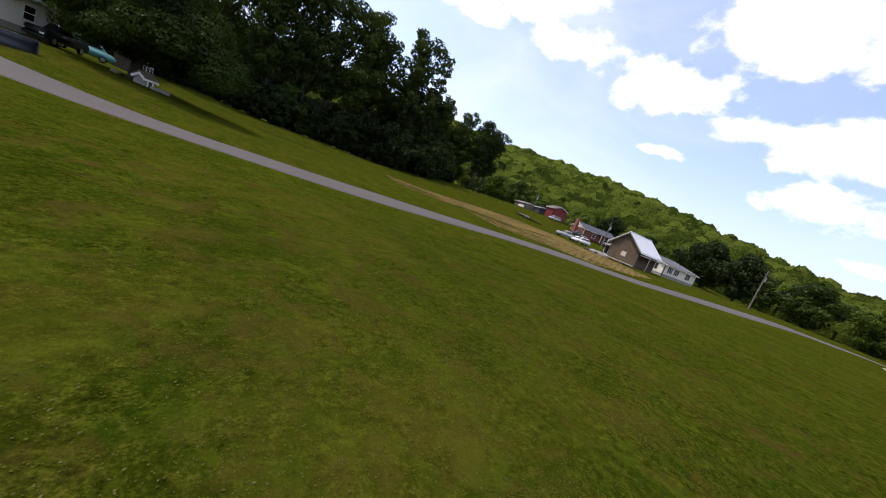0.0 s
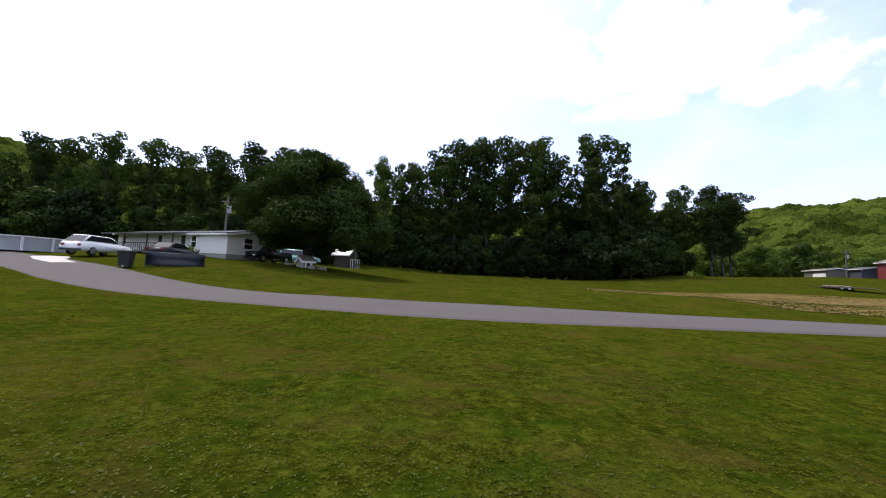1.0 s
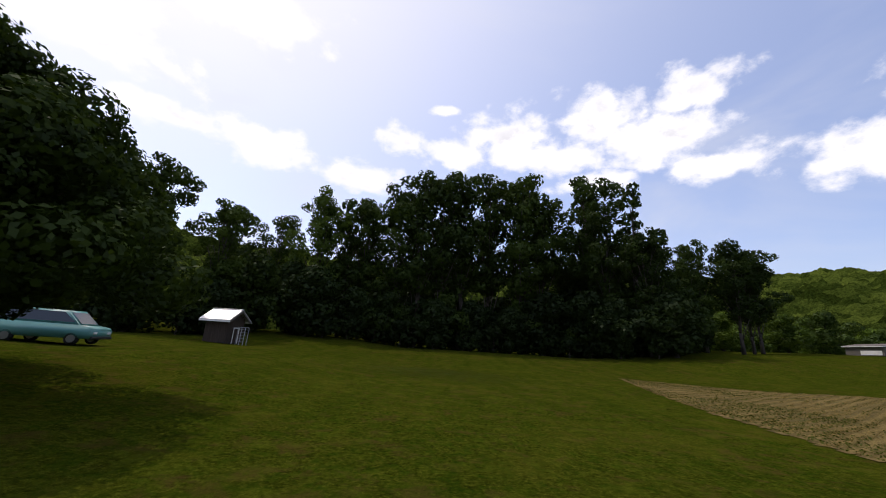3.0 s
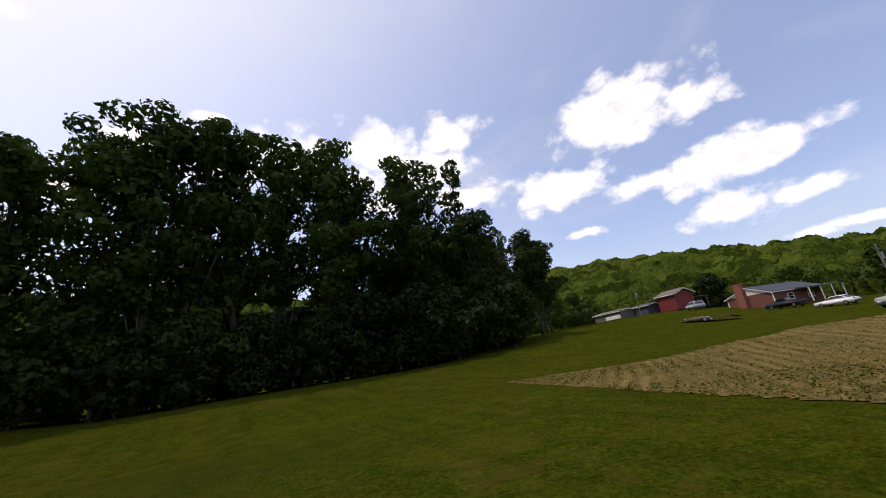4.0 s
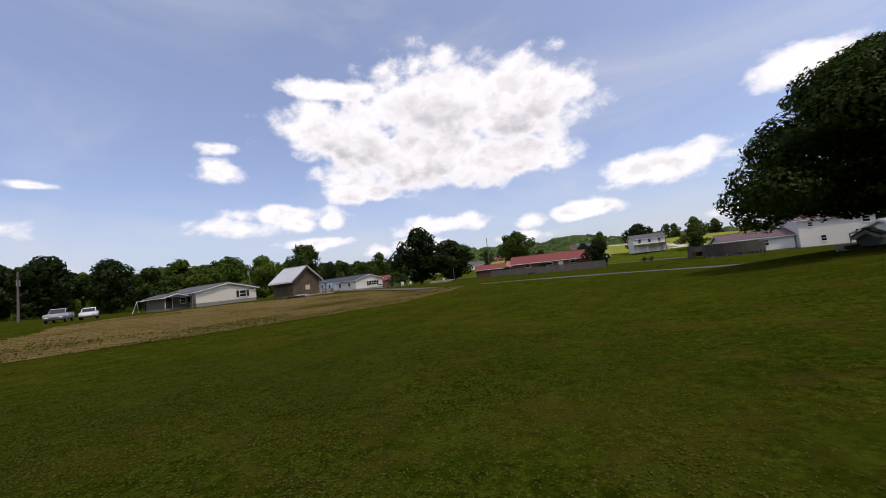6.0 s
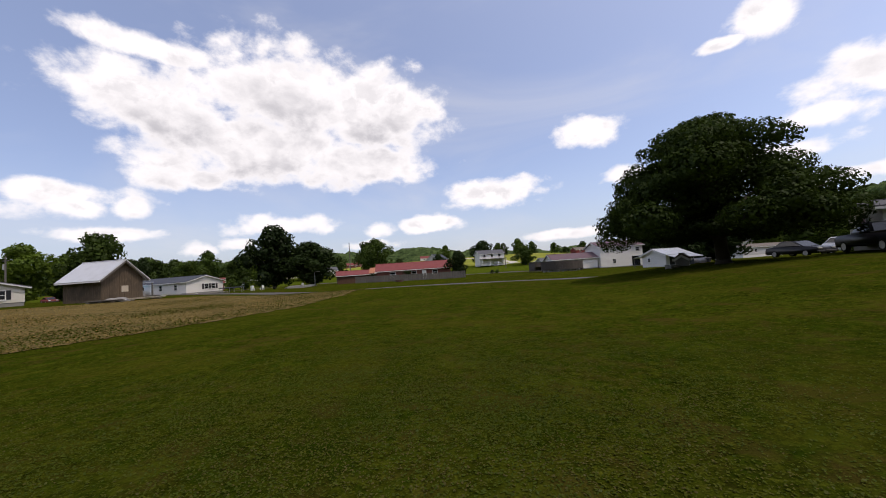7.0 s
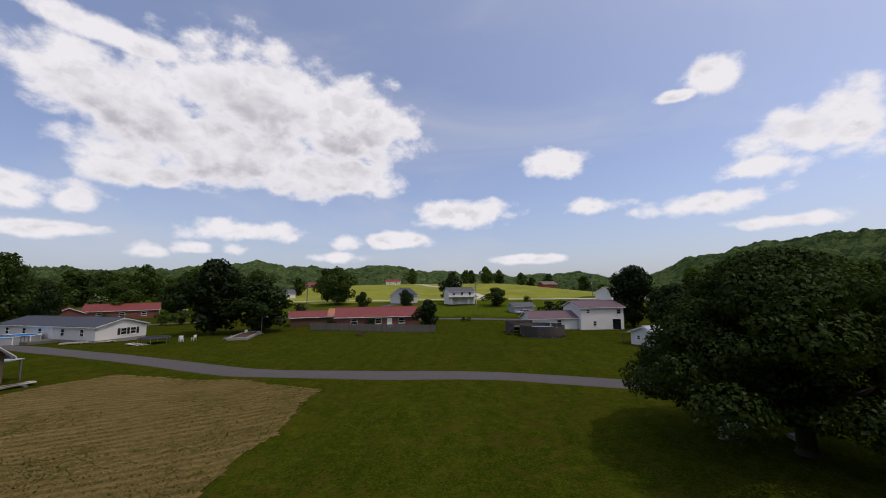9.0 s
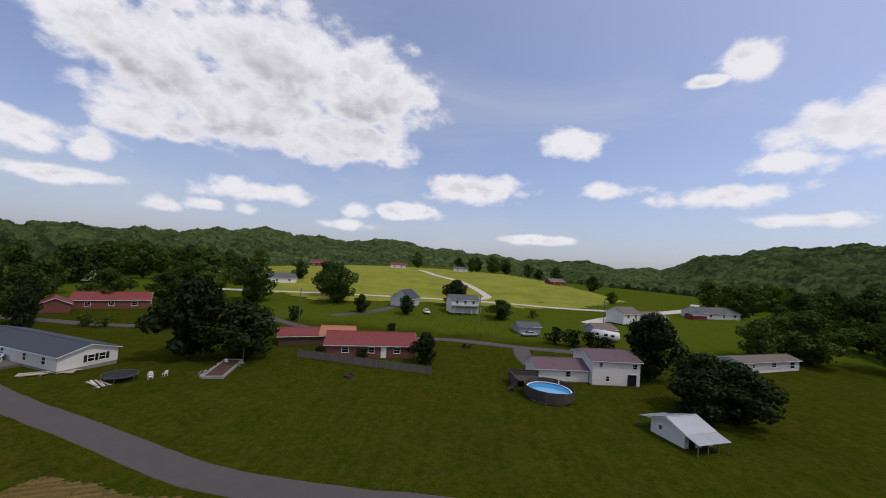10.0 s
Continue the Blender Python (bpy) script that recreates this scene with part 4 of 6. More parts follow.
def gable_house(name, label, x, y, yaw, length, width, eave, rise, wall, roof, category="house", group="", windows=(), doors=(), skirt=0.0, over=0.35, base="block", z=None, gable=None, planks=False):
    """A house with its ridge along its own x. windows: (side, along, height, w, h, shutters); doors: (side, along, w, h, mat). Sides: s, n, e, w."""
    h = thing(name, label, category, pose(x, y, (gz(x, y) if z is None else z), 0, 0, yaw), group)
    a, b = length / 2, width / 2
    bm = bmesh.new()
    if planks:
        r = random.Random(int(x * 7 + y))
        for side, (n, half) in {"w": (int(width / 0.24), b), "e": (int(width / 0.24), b), "n": (int(length / 0.24), a), "s": (int(length / 0.24), a)}.items():
            step = 2 * half / n
            for i in range(n):
                u0, u1 = -half + i * step + 0.006, -half + (i + 1) * step - 0.006
                t, lo = r.uniform(0.0, 0.02), r.uniform(-0.05, 0.12)
                um = (u0 + u1) / 2
                hi = eave + rise * (1 - abs(um) / b) - 0.04 if side in "we" else eave
                if side in "we":
                    s = 1 if side == "e" else -1
                    box(bm, s * a - 0.02 - t, s * a + 0.02 + t, u0, u1, lo, hi)
                else:
                    s = 1 if side == "n" else -1
                    box(bm, u0, u1, s * b - 0.02 - t, s * b + 0.02 + t, lo, hi)
        part("plank_wall", bm, wall, h)
        # added black solid: paints the dark inside seen between the planks
        bm = bmesh.new()
        prism(bm, [(-b + 0.05, 0), (b - 0.05, 0), (b - 0.05, eave), (0, eave + rise - 0.08), (-b + 0.05, eave)], -a + 0.05, a - 0.05, Matrix.Rotation(radians(90), 4, "Z"))
        part("lining", bm, "black_paint", h)
    else:
        prism(bm, [(-b, skirt), (b, skirt), (b, eave), (0, eave + rise), (-b, eave)], -a, a, Matrix.Rotation(radians(90), 4, "Z"))
        part("wall", bm, wall, h)
    if gable:
        for s in (-1, 1):
            bm = bmesh.new()
            prism(bm, [(-b * 0.98, eave + 0.02), (b * 0.98, eave + 0.02), (0, eave + rise - 0.03)], s * a - 0.03, s * a + 0.03, Matrix.Rotation(radians(90), 4, "Z"))
            part("gable_panel", bm, gable, h, "white gable panel")
    if skirt > 0:
        part("foundation", boxes((-a + 0.04, a - 0.04, -b + 0.04, b - 0.04, -0.4, skirt)), base, h)
    slope = math.atan2(rise, b)
    ln = (b + over) / math.cos(slope)
    for s in (-1, 1):
        bm = bmesh.new()
        t = Matrix.Translation((0, 0, eave + rise + 0.03)) @ Matrix.Rotation(-s * slope, 4, "X")
        box(bm, -a - over, a + over, min(0, s * ln), max(0, s * ln), 0.0, 0.09, m=t)
        part("roof", bm, roof, h)
        low = eave - over * math.tan(slope)
        part("gutter", boxes((-a - over, a + over, s * (b + over) - 0.05, s * (b + over) + 0.05, low - 0.08, low + 0.05)), "white_paint", h)
        for e in (-1, 1):
            bm = bmesh.new()
            xx = e * (a + over)
            box(bm, xx - 0.03, xx + 0.03, min(0, s * ln), max(0, s * ln), -0.14, -0.005, m=t)
            part("bargeboard", bm, "white_paint" if not planks else "grey_wood", h)
    part("ridge_cap", boxes((-a - over, a + over, -0.14, 0.14, eave + rise + 0.09, eave + rise + 0.15), bevel=0.02), roof, h)
    at = {"s": lambda u, z: pose(u, -b, z, 0, 0, 0), "n": lambda u, z: pose(u, b, z, 0, 0, 180), "e": lambda u, z: pose(a, u, z, 0, 0, 90), "w": lambda u, z: pose(-a, u, z, 0, 0, -90)}
    for side, u, zz, w, hh, *rest in windows:
        window(h, w, hh, at[side](u, zz), bool(rest and rest[0]))
    for side, u, w, hh, mat in doors:
        door(h, w, hh, at[side](u, skirt), mat)
    return h


def lean_roof(parent, x0, x1, y0, y1, z_back, z_front, roof, posts, post_mat="white_paint", r=0.06, floor=0.0):
    """A porch or carport roof on posts, high at y1 and low at y0."""
    bm = bmesh.new()
    prism(bm, [(y0, z_front), (y1, z_back), (y1, z_back + 0.1), (y0, z_front + 0.1)], x0, x1, Matrix.Rotation(radians(90), 4, "Z") @ Matrix.Scale(-1, 4, (0, 1, 0)))
    bmesh.ops.recalc_face_normals(bm, faces=bm.faces)
    part("porch_roof", bm, roof, parent)
    for i in range(posts):
        x = x0 + 0.15 + (x1 - x0 - 0.3) * i / max(1, posts - 1)
        part("porch_post", boxes((x - r, x + r, y0 + 0.1, y0 + 0.1 + 2 * r, floor, z_front)), post_mat, parent)


# mobile home by the maple
HL = 18.0       # length of the home
home = gable_house("mobile_home", "white metal mobile home with a low grey roof and open porch", -11.32, 10.11, -23, HL, 3.9, 2.0, 0.35, "white_wall", "grey_roof", "house",
                   windows=(("e", -0.1, 1.3, 0.75, 0.85), ("s", HL / 2 - 4.6, 1.3, 0.7, 0.95), ("s", -HL / 2 + 1.4, 1.35, 0.6, 0.75), ("n", HL / 2 - 1.6, 1.45, 0.5, 0.45), ("n", -2, 1.35, 0.6, 0.75)),
                   doors=(("s", HL / 2 - 6.2, 0.7, 1.5, "glass"), ("s", -1.0, 0.7, 1.5, "black_paint")), skirt=0.32)
lean_roof(home, -HL / 2 + 0.1, HL / 2 - 5.2, -3.4, -1.98, 2.05, 1.85, "grey_roof", 4, "black_paint", 0.05)
part("porch_floor", boxes((-HL / 2 + 0.1, HL / 2 - 5.2, -3.35, -1.99, 0.22, 0.34)), "grey_wood", home)
for i in range(int((HL - 6.6) / 0.38)):
    part("porch_rail", boxes((-HL / 2 + 0.2 + i * 0.38, -HL / 2 + 0.24 + i * 0.38, -3.3, -3.26, 0.34, 1.0)), "black_paint", home)
part("porch_rail", boxes((-HL / 2 + 0.2, HL / 2 - 6.4, -3.32, -3.24, 0.98, 1.04)), "black_paint", home)
part("porch_step", boxes((HL / 2 - 6.2, HL / 2 - 5.3, -3.9, -3.35, 0, 0.15), (HL / 2 - 6.2, HL / 2 - 5.3, -3.65, -3.35, 0.15, 0.28)), "grey_wood", home)

neighbour = gable_house("mobile_home", "long white double-wide home with a grey roof", 86.2, -36.0, -12, 24.0, 7.4, 2.6, 1.1, "white_wall", "slate_roof", "house",
                        windows=(("w", -1.6, 1.55, 0.8, 0.95, True), ("w", -0.2, 1.55, 0.8, 0.95, True), ("n", -9, 1.6, 0.8, 1.0), ("n", -4.5, 1.6, 0.8, 1.0), ("n", 1, 1.6, 0.8, 1.0), ("n", 5, 1.6, 0.8, 1.0), ("n", 9.5, 1.6, 0.8, 1.0)),
                        doors=(("n", -1.8, 0.9, 1.95, "white_paint"),), skirt=0.45)
part("porch_floor", boxes((-4.0, 8.0, 3.72, 7.4, 0.05, 0.5)), "grey_wood", neighbour)
for i in range(14):
    part("porch_rail", boxes((-3.9 + i * 0.9, -3.82 + i * 0.9, 7.25, 7.33, 0.5, 1.4)), "grey_wood", neighbour)
part("porch_rail", boxes((-4.0, 8.0, 7.22, 7.36, 1.36, 1.44)), "grey_wood", neighbour)

gable_house("mobile_home", "cream double-wide home on a block foundation", 74.6, 1.7, 2, 12.0, 8.7, 2.15, 1.0, "cream_wall", "grey_roof", "house",
            windows=(("w", -2.2, 1.35, 0.95, 0.9, True), ("s", -4.2, 1.35, 0.55, 0.85, True), ("s", -1.8, 1.35, 0.55, 0.85, True), ("s", 2.8, 1.35, 0.55, 0.85, True), ("n", -3.5, 1.35, 0.65, 0.85, True)), skirt=0.5)
wing = gable_house("house_wing", "grey wooden porch wing with clutter beside the cream home", 72.9, 7.7, 2, 5.8, 2.9, 1.8, 0.4, "grey_wood", "grey_roof", "porch", windows=(("w", -0.8, 1.15, 0.6, 0.65),), doors=(("w", 0.9, 0.75, 1.4, "black_paint"),), skirt=0.3)
lean_roof(wing, -5.0, -3.2, -1.25, 1.25, 1.7, 1.6, "grey_roof", 2, "grey_wood")

barn = gable_house("barn", "weathered grey board barn with a bright tin roof", 58.4, -3.1, 0, 4.7, 4.2, 2.45, 1.75, "boards", "tin_white", "barn", over=0.45, planks=True)
part("door_leaf", boxes((-2.43, -2.39, -0.5, 0.2, 0.9, 1.55)), "pale_wood", barn, "pale boarded hatch")
part("lean_to", boxes((-2.1, 2.35, -3.7, -2.16, 1.75, 1.82)), "tin", barn)
for x in (-2.0, 2.25):
    part("lean_to_post", boxes((x - 0.06, x + 0.06, -3.6, -3.48, 0, 1.75)), "grey_wood", barn)

gable_house("brick_house", "low brick house with a long red metal roof", 38.0, -57.5, 16, 17.5, 8.4, 2.5, 1.7, "brick", "red_roof", "house",
            windows=(("n", -5, 1.5, 1.2, 1.0), ("n", 0, 1.5, 1.2, 1.0), ("n", 5, 1.5, 1.2, 1.0)), doors=(("n", -2.4, 0.9, 2.0, "white_paint"),))
gable_house("brick_house", "small brick wing with an orange metal roof", 47.5, -63.5, 16, 7.0, 6.0, 2.4, 1.3, "brick", "orange_roof", "house")
gable_house("garage", "low dark garage with a red metal roof", 55.0, -60.6, 28, 8.6, 6.6, 2.1, 1.1, "rust", "red_roof", "garage")

white = gable_house("farmhouse", "white two-storey house with a plum shingle roof", -7.6, -53.6, 10, 8.8, 7.6, 4.4, 1.1, "white_wall", "plum_roof", "house",
                    windows=(("n", 2.9, 3.6, 0.55, 0.6), ("n", 1.6, 1.3, 0.6, 0.8), ("n", -3.4, 3.5, 0.8, 0.8), ("w", 0, 3.4, 0.8, 1.0)), doors=(("n", -2.9, 1.7, 1.95, "glass"),), skirt=0.15)
gable_house("house_wing", "low white wing with a plum shingle roof", 1.6, -52.2, 10, 9.4, 6.0, 2.3, 1.1, "white_wall", "plum_roof", "house", skirt=0.15, windows=(("n", -1, 1.4, 0.8, 0.9),))
# open front: black panels stand in for the shade within the shed
shed = gable_house("shed", "white shed with a shiny tin roof and an open front", -8.8, -31.2, 22, 4.4, 4.6, 1.8, 0.85, "white_wall", "tin", "shed", doors=(("n", -1.0, 1.2, 1.5, "black_paint"), ("n", 1.1, 1.1, 1.5, "black_paint")), windows=(("e", -0.9, 1.1, 0.5, 0.5),), over=0.3)
bm = boxes((-2.5, 2.5, 2.55, 4.2, 1.72, 1.77))
for v in bm.verts:
    v.co.z -= (v.co.y - 2.55) * 0.26
part("porch_roof", bm, "tin", shed)
part("porch_beam", boxes((-2.4, 2.4, 3.95, 4.05, 1.24, 1.34)), "grey_wood", shed)
for x in (-2.35, -0.8, 0.8, 2.35):
    part("porch_post", boxes((x - 0.04, x + 0.04, 3.95, 4.05, 0, 1.24)), "grey_wood", shed)
bm = boxes((-1.6, 2.7, -3.7, -2.55, 1.72, 1.76))
for v in bm.verts:
    v.co.z += (v.co.y + 2.55) * 0.22
part("back_roof", bm, "tin", shed)
for x in (-1.5, 2.6):
    part("porch_post", boxes((x - 0.04, x + 0.04, -3.6, -3.52, 0, 1.5)), "grey_wood", shed)

gable_house("mobile_home", "long grey single-wide trailer with a brown roof", -49.0, -73.4, 24, 20.5, 5.0, 2.5, 0.7, "grey_wall", "brown_roof", "house",
            windows=(("n", -1, 1.6, 1.6, 0.9), ("n", -7.6, 1.4, 1.6, 1.4), ("n", 6, 1.6, 0.8, 0.8)), skirt=0.55, base="white_paint")
gable_house("shed", "small brown metal shed beside the trailer", -30.2, -62.8, 8, 5.0, 3.0, 1.9, 0.5, "grey_paint", "brown_roof", "shed")
farm = gable_house("farmhouse", "white two-storey farmhouse with a dark porch", 21.0, -113.0, 20, 10.0, 6.5, 4.7, 1.4, "white_wall", "grey_roof", "house",
                   windows=(("n", -3, 3.8, 0.8, 1.0), ("n", 0, 3.8, 0.8, 1.0), ("n", 3, 3.8, 0.8, 1.0)))
part("porch_roof", boxes((-5, 5, 3.25, 5.8, 2.5, 2.65)), "grey_roof", farm)
for i in range(4):
    part("porch_post", boxes((-4.8 + i * 3.15, -4.68 + i * 3.15, 5.6, 5.72, 0, 2.5)), "white_paint", farm)
gable_house("house", "grey house with a steep slate roof", 42.5, -117.0, 75, 9.0, 7.5, 3.0, 2.8, "grey_wall", "slate_roof", "house", windows=(("w", 0, 2.6, 0.8, 1.0),))
gable_house("house", "white split-level house with a brown roof", -36.0, -116.5, 32, 9.0, 7.0, 3.6, 1.9, "white_wall", "brown_roof", "house", windows=(("n", -2, 2.6, 1.0, 1.0), ("n", 2, 2.6, 1.0, 1.0), ("w", 0, 1.5, 1.8, 1.0)))
gable_house("house_wing", "low white wing with a broad brown roof", -46.5, -121.0, 32, 11.0, 8.0, 2.3, 1.6, "white_wall", "brown_roof", "house", windows=(("n", -2, 1.4, 1.2, 1.0),))
gable_house("garage", "dark grey garage beside the camper", -21.5, -97.0, 20, 7.0, 6.0, 2.3, 1.2, "grey_paint", "brown_roof", "garage")
gable_house("house", "low house with a broad grey roof", -88.0, -153.0, 18, 22.0, 9.0, 2.6, 2.0, "grey_wall", "grey_roof", "house", windows=(("n", -8, 1.4, 1.2, 1.1), ("n", -2, 1.4, 1.2, 1.1), ("n", 5, 1.4, 1.2, 1.1)))
gable_house("garage", "dark red shed near the low house", -76.0, -143.0, 18, 7.0, 4.0, 2.0, 0.8, "red_paint", "grey_roof", "shed")
gable_house("brick_house", "brick ranch house with a red metal roof", 123.0, -81.5, 40, 17.0, 8.0, 2.6, 1.8, "brick", "red_roof", "house", windows=(("n", -5, 1.4, 1.2, 1.0), ("n", 0, 1.4, 1.2, 1.0), ("n", 5, 1.4, 1.2, 1.0), ("w", 0, 1.4, 1.2, 1.0)))
gable_house("garage", "brick garage with a red metal roof", 126.5, -69.0, -38, 7.5, 6.0, 2.4, 1.4, "brick", "red_roof", "garage")
gable_house("carport", "low grey carport over a parked car", 1.0, -93.0, 15, 6.5, 5.0, 2.1, 0.9, "grey_paint", "grey_roof", "carport")
for x, y, yaw, rf, wl, lb in ((150, -150, 20, "grey_roof", "white_wall", "small white house among the trees"), (175, -118, -30, "brown_roof", "cream_wall", "small cream house among the trees"), (118, -165, 40, "grey_roof", "white_wall", "small white house among the trees"),
                              (85, -300, 10, "red_roof", "white_wall", "far white farm shed with a red roof"), (150, -280, 10, "red_roof", "brick", "far brick farm house"), (30, -330, 5, "grey_roof", "white_wall", "far long white barn"), (-45, -265, 25, "brown_roof", "red_paint", "far brown house at the wood's edge")):
    gable_house("house", lb, x, y, yaw, 13.0, 7.5, 2.7, 2.0, wl, rf, "house", windows=(("n", -3, 1.5, 1.1, 1.0), ("n", 3, 1.5, 1.1, 1.0)))

# east side: red barn, sheds, brick house
red = gable_house("red_barn", "red painted barn with a brown tin roof", 100.0, 50.2, 72, 4.4, 4.8, 3.3, 0.9, "red_paint", "brown_roof", "barn", over=0.4)
part("lean_to_roof", boxes((-2.2, 2.2, -6.1, -2.42, 2.15, 2.24)), "brown_roof", red)
for x in (-2.0, 0, 2.0):
    part("lean_to_post", boxes((x - 0.07, x + 0.07, -6.0, -5.86, 0, 2.15)), "grey_wood", red)
part("door_leaf", boxes((-2.26, -2.21, -0.9, 0.9, 0.05, 2.1)), "red_paint", red, "red plank door")
low = gable_house("shed", "low weathered shed with a flat tin roof and white siding", 99.0, 64.0, 70, 9.6, 3.7, 1.7, 0.4, "grey_wood", "brown_roof", "shed")
part("white_panel", boxes((-4.4, 0.7, 1.88, 1.93, 0.1, 0.9)), "white_paint", low)
gable_house("shed", "low blue-grey shed beside the red barn", 100.0, 56.6, 72, 4.4, 3.7, 1.9, 0.4, "slate_roof", "grey_roof", "shed")
brickh = gable_house("brick_house", "brick house with a dark blue roof, white gable and chimney", 101.0, 35.1, -25, 9.8, 8.2, 2.4, 1.4, "brick", "slate_roof", "house", gable="white_paint",
                     windows=(("s", -1.6, 1.3, 1.0, 0.9), ("s", 2.4, 1.3, 1.0, 0.9)))
part("chimney", boxes((-5.65, -4.92, 0.16, 1.55, -0.3, 4.6), (-5.72, -4.86, 0.08, 1.63, 4.5, 4.68)), "brick", brickh, "broad brick chimney")
lean_roof(brickh, -0.8, 6.1, -6.5, -4.12, 2.45, 2.2, "slate_roof", 4)
for s in (-1, 1):
    part("corner_board", boxes((-4.96, -4.88, s * 4.1 - 0.08, s * 4.1 + 0.08, 0, 2.4)), "white_paint", brickh)


# ---- vehicles ----
def wheel(parent, x, y, r, w=0.2):
    t = thing("wheel", "", "", pose(x, y, r, 0, 0, 0))
    t.parent = parent
    bm = bmesh.new()
    bmesh.ops.create_cone(bm, cap_ends=True, segments=20, radius1=r, radius2=r, depth=w, matrix=Matrix.Rotation(radians(90), 4, "X"))
    bmesh.ops.bevel(bm, geom=[e for e in bm.edges if abs(e.calc_length() - 2 * r * math.sin(math.pi / 20)) < 1e-3], offset=0.03, segments=2, affect="EDGES")
    part("tyre", bm, "rubber", t, "", True)
    bm = bmesh.new()
    bmesh.ops.create_cone(bm, cap_ends=True, segments=12, radius1=r * 0.62, radius2=r * 0.62, depth=w + 0.03, matrix=Matrix.Rotation(radians(90), 4, "X"))
    part("rim", bm, "steel", t)


def vehicle(name, label, category, x, y, yaw, paint, body, cabin, width, wheels, r=0.33, bed=None, group="", size=1.0):
    """A car from its side outline. body and cabin: outlines of (x, z), front at +x; cabin windows are set into the cabin's sides."""
    v = thing(name, label, category, pose(x, y, gz(x, y), 0, 0, yaw) @ Matrix.Scale(size, 4), group)
    bm = bmesh.new()
    prism(bm, body, -width / 2, width / 2)
    bmesh.ops.bevel(bm, geom=list(bm.edges), offset=0.06, segments=2, affect="EDGES")
    part("body", bm, paint, v, "", True)
    bm = bmesh.new()
    prism(bm, cabin, -width / 2 + 0.10, width / 2 - 0.10)
    zmax, zmin = max(z for _, z in cabin), min(z for _, z in cabin)
    for q in bm.verts:
        k = (q.co.z - zmin) / (zmax - zmin)
        q.co.y *= 1 - 0.20 * k
    bmesh.ops.bevel(bm, geom=list(bm.edges), offset=0.05, segments=2, affect="EDGES")
    part("cabin", bm, paint, v, "", True)
    # windows: the cabin outline shrunk, set proud of the sides; windscreen and rear glass
    cx, cz = sum(p[0] for p in cabin) / len(cabin), (zmin + zmax) / 2
    for s in (-1, 1):
        bm = bmesh.new()
        ring = [(cx + (px - cx) * 0.86, cz + 0.03 + (pz - cz) * 0.68) for px, pz in cabin]
        prism(bm, ring, -0.012, 0.012)
        for q in bm.verts:
            k = (q.co.z - zmin) / (zmax - zmin)
            q.co.y += s * (width / 2 - 0.10) * (1 - 0.20 * k) + s * 0.004
        part("side_window", bm, "glass", v)
    pts = sorted(cabin, key=lambda p: p[1])
    lows, highs = sorted(pts[:2]), sorted(pts[2:])
    for (x0, z0), (x1, z1), nm, s in ((lows[-1], highs[-1], "windscreen", 1), (lows[0], highs[0], "rear_window", -1)):
        bm = bmesh.new()
        d = 0.02 * s
        a, b = (x0 + (x1 - x0) * 0.12, z0 + (z1 - z0) * 0.12), (x0 + (x1 - x0) * 0.88, z0 + (z1 - z0) * 0.88)
        prism(bm, [(a[0], a[1]), (b[0], b[1]), (b[0] + d, b[1]), (a[0] + d, a[1])], -width / 2 + 0.28, width / 2 - 0.28)
        part(nm, bm, "glass", v)
    for wx in wheels:
        for s in (-1, 1):
            wheel(v, wx, s * (width / 2 - 0.10), r)
    xf, xr = max(p[0] for p in body), min(p[0] for p in body)
    for s in (-1, 1):
        part("headlight", boxes((xf - 0.10, xf + 0.01, s * (width / 2 - 0.32) - 0.16, s * (width / 2 - 0.32) + 0.16, 0.62, 0.76), bevel=0.02), "white_paint", v, "clear headlight")
        part("tail_light", boxes((xr - 0.01, xr + 0.10, s * (width / 2 - 0.26) - 0.12, s * (width / 2 - 0.26) + 0.12, 0.72, 0.90), bevel=0.02), "red_paint", v, "red tail light")
    part("bumper", boxes((xf - 0.06, xf + 0.06, -width / 2 + 0.06, width / 2 - 0.06, 0.34, 0.50), bevel=0.03), "black_paint", v)
    part("bumper", boxes((xr - 0.06, xr + 0.06, -width / 2 + 0.06, width / 2 - 0.06, 0.36, 0.52), bevel=0.03), "black_paint", v)
    if bed:
        b0, b1, zf, zt = bed
        part("bed_liner", boxes((b0, b1, -width / 2 + 0.12, width / 2 - 0.12, zt - 0.02, zt + 0.012)), "rubber", v)
        for s in (-1, 1):
            part("bed_rail", boxes((b0, b1, s * (width / 2 - 0.06) - 0.05, s * (width / 2 - 0.06) + 0.05, zt, zt + 0.10), bevel=0.02), paint, v)
    return v


SEDAN = ([(-2.3, 0.28), (2.3, 0.28), (2.36, 0.62), (2.2, 0.74), (1.1, 0.88), (-1.6, 0.96), (-2.25, 0.90), (-2.36, 0.6)], [(1.15, 0.84), (0.25, 1.40), (-0.95, 1.42), (-1.75, 0.92)])
SUV = ([(-2.2, 0.34), (2.2, 0.34), (2.26, 0.74), (2.05, 0.90), (1.15, 1.02), (-2.1, 1.08), (-2.26, 0.7)], [(1.25, 0.98), (0.45, 1.58), (-1.5, 1.64), (-2.12, 1.04)])
PICKUP = ([(-2.75, 0.45), (2.7, 0.45), (2.76, 0.95), (2.55, 1.10), (1.2, 1.16), (-2.7, 1.12), (-2.78, 0.8)], [(1.25, 1.10), (0.6, 1.78), (-0.55, 1.80), (-0.75, 1.10)])
VAN = ([(-2.4, 0.36), (2.35, 0.36), (2.42, 0.85), (2.2, 1.0), (1.6, 1.1), (-2.35, 1.16), (-2.46, 0.7)], [(1.75, 1.06), (0.95, 1.86), (-2.2, 1.92), (-2.36, 1.10)])

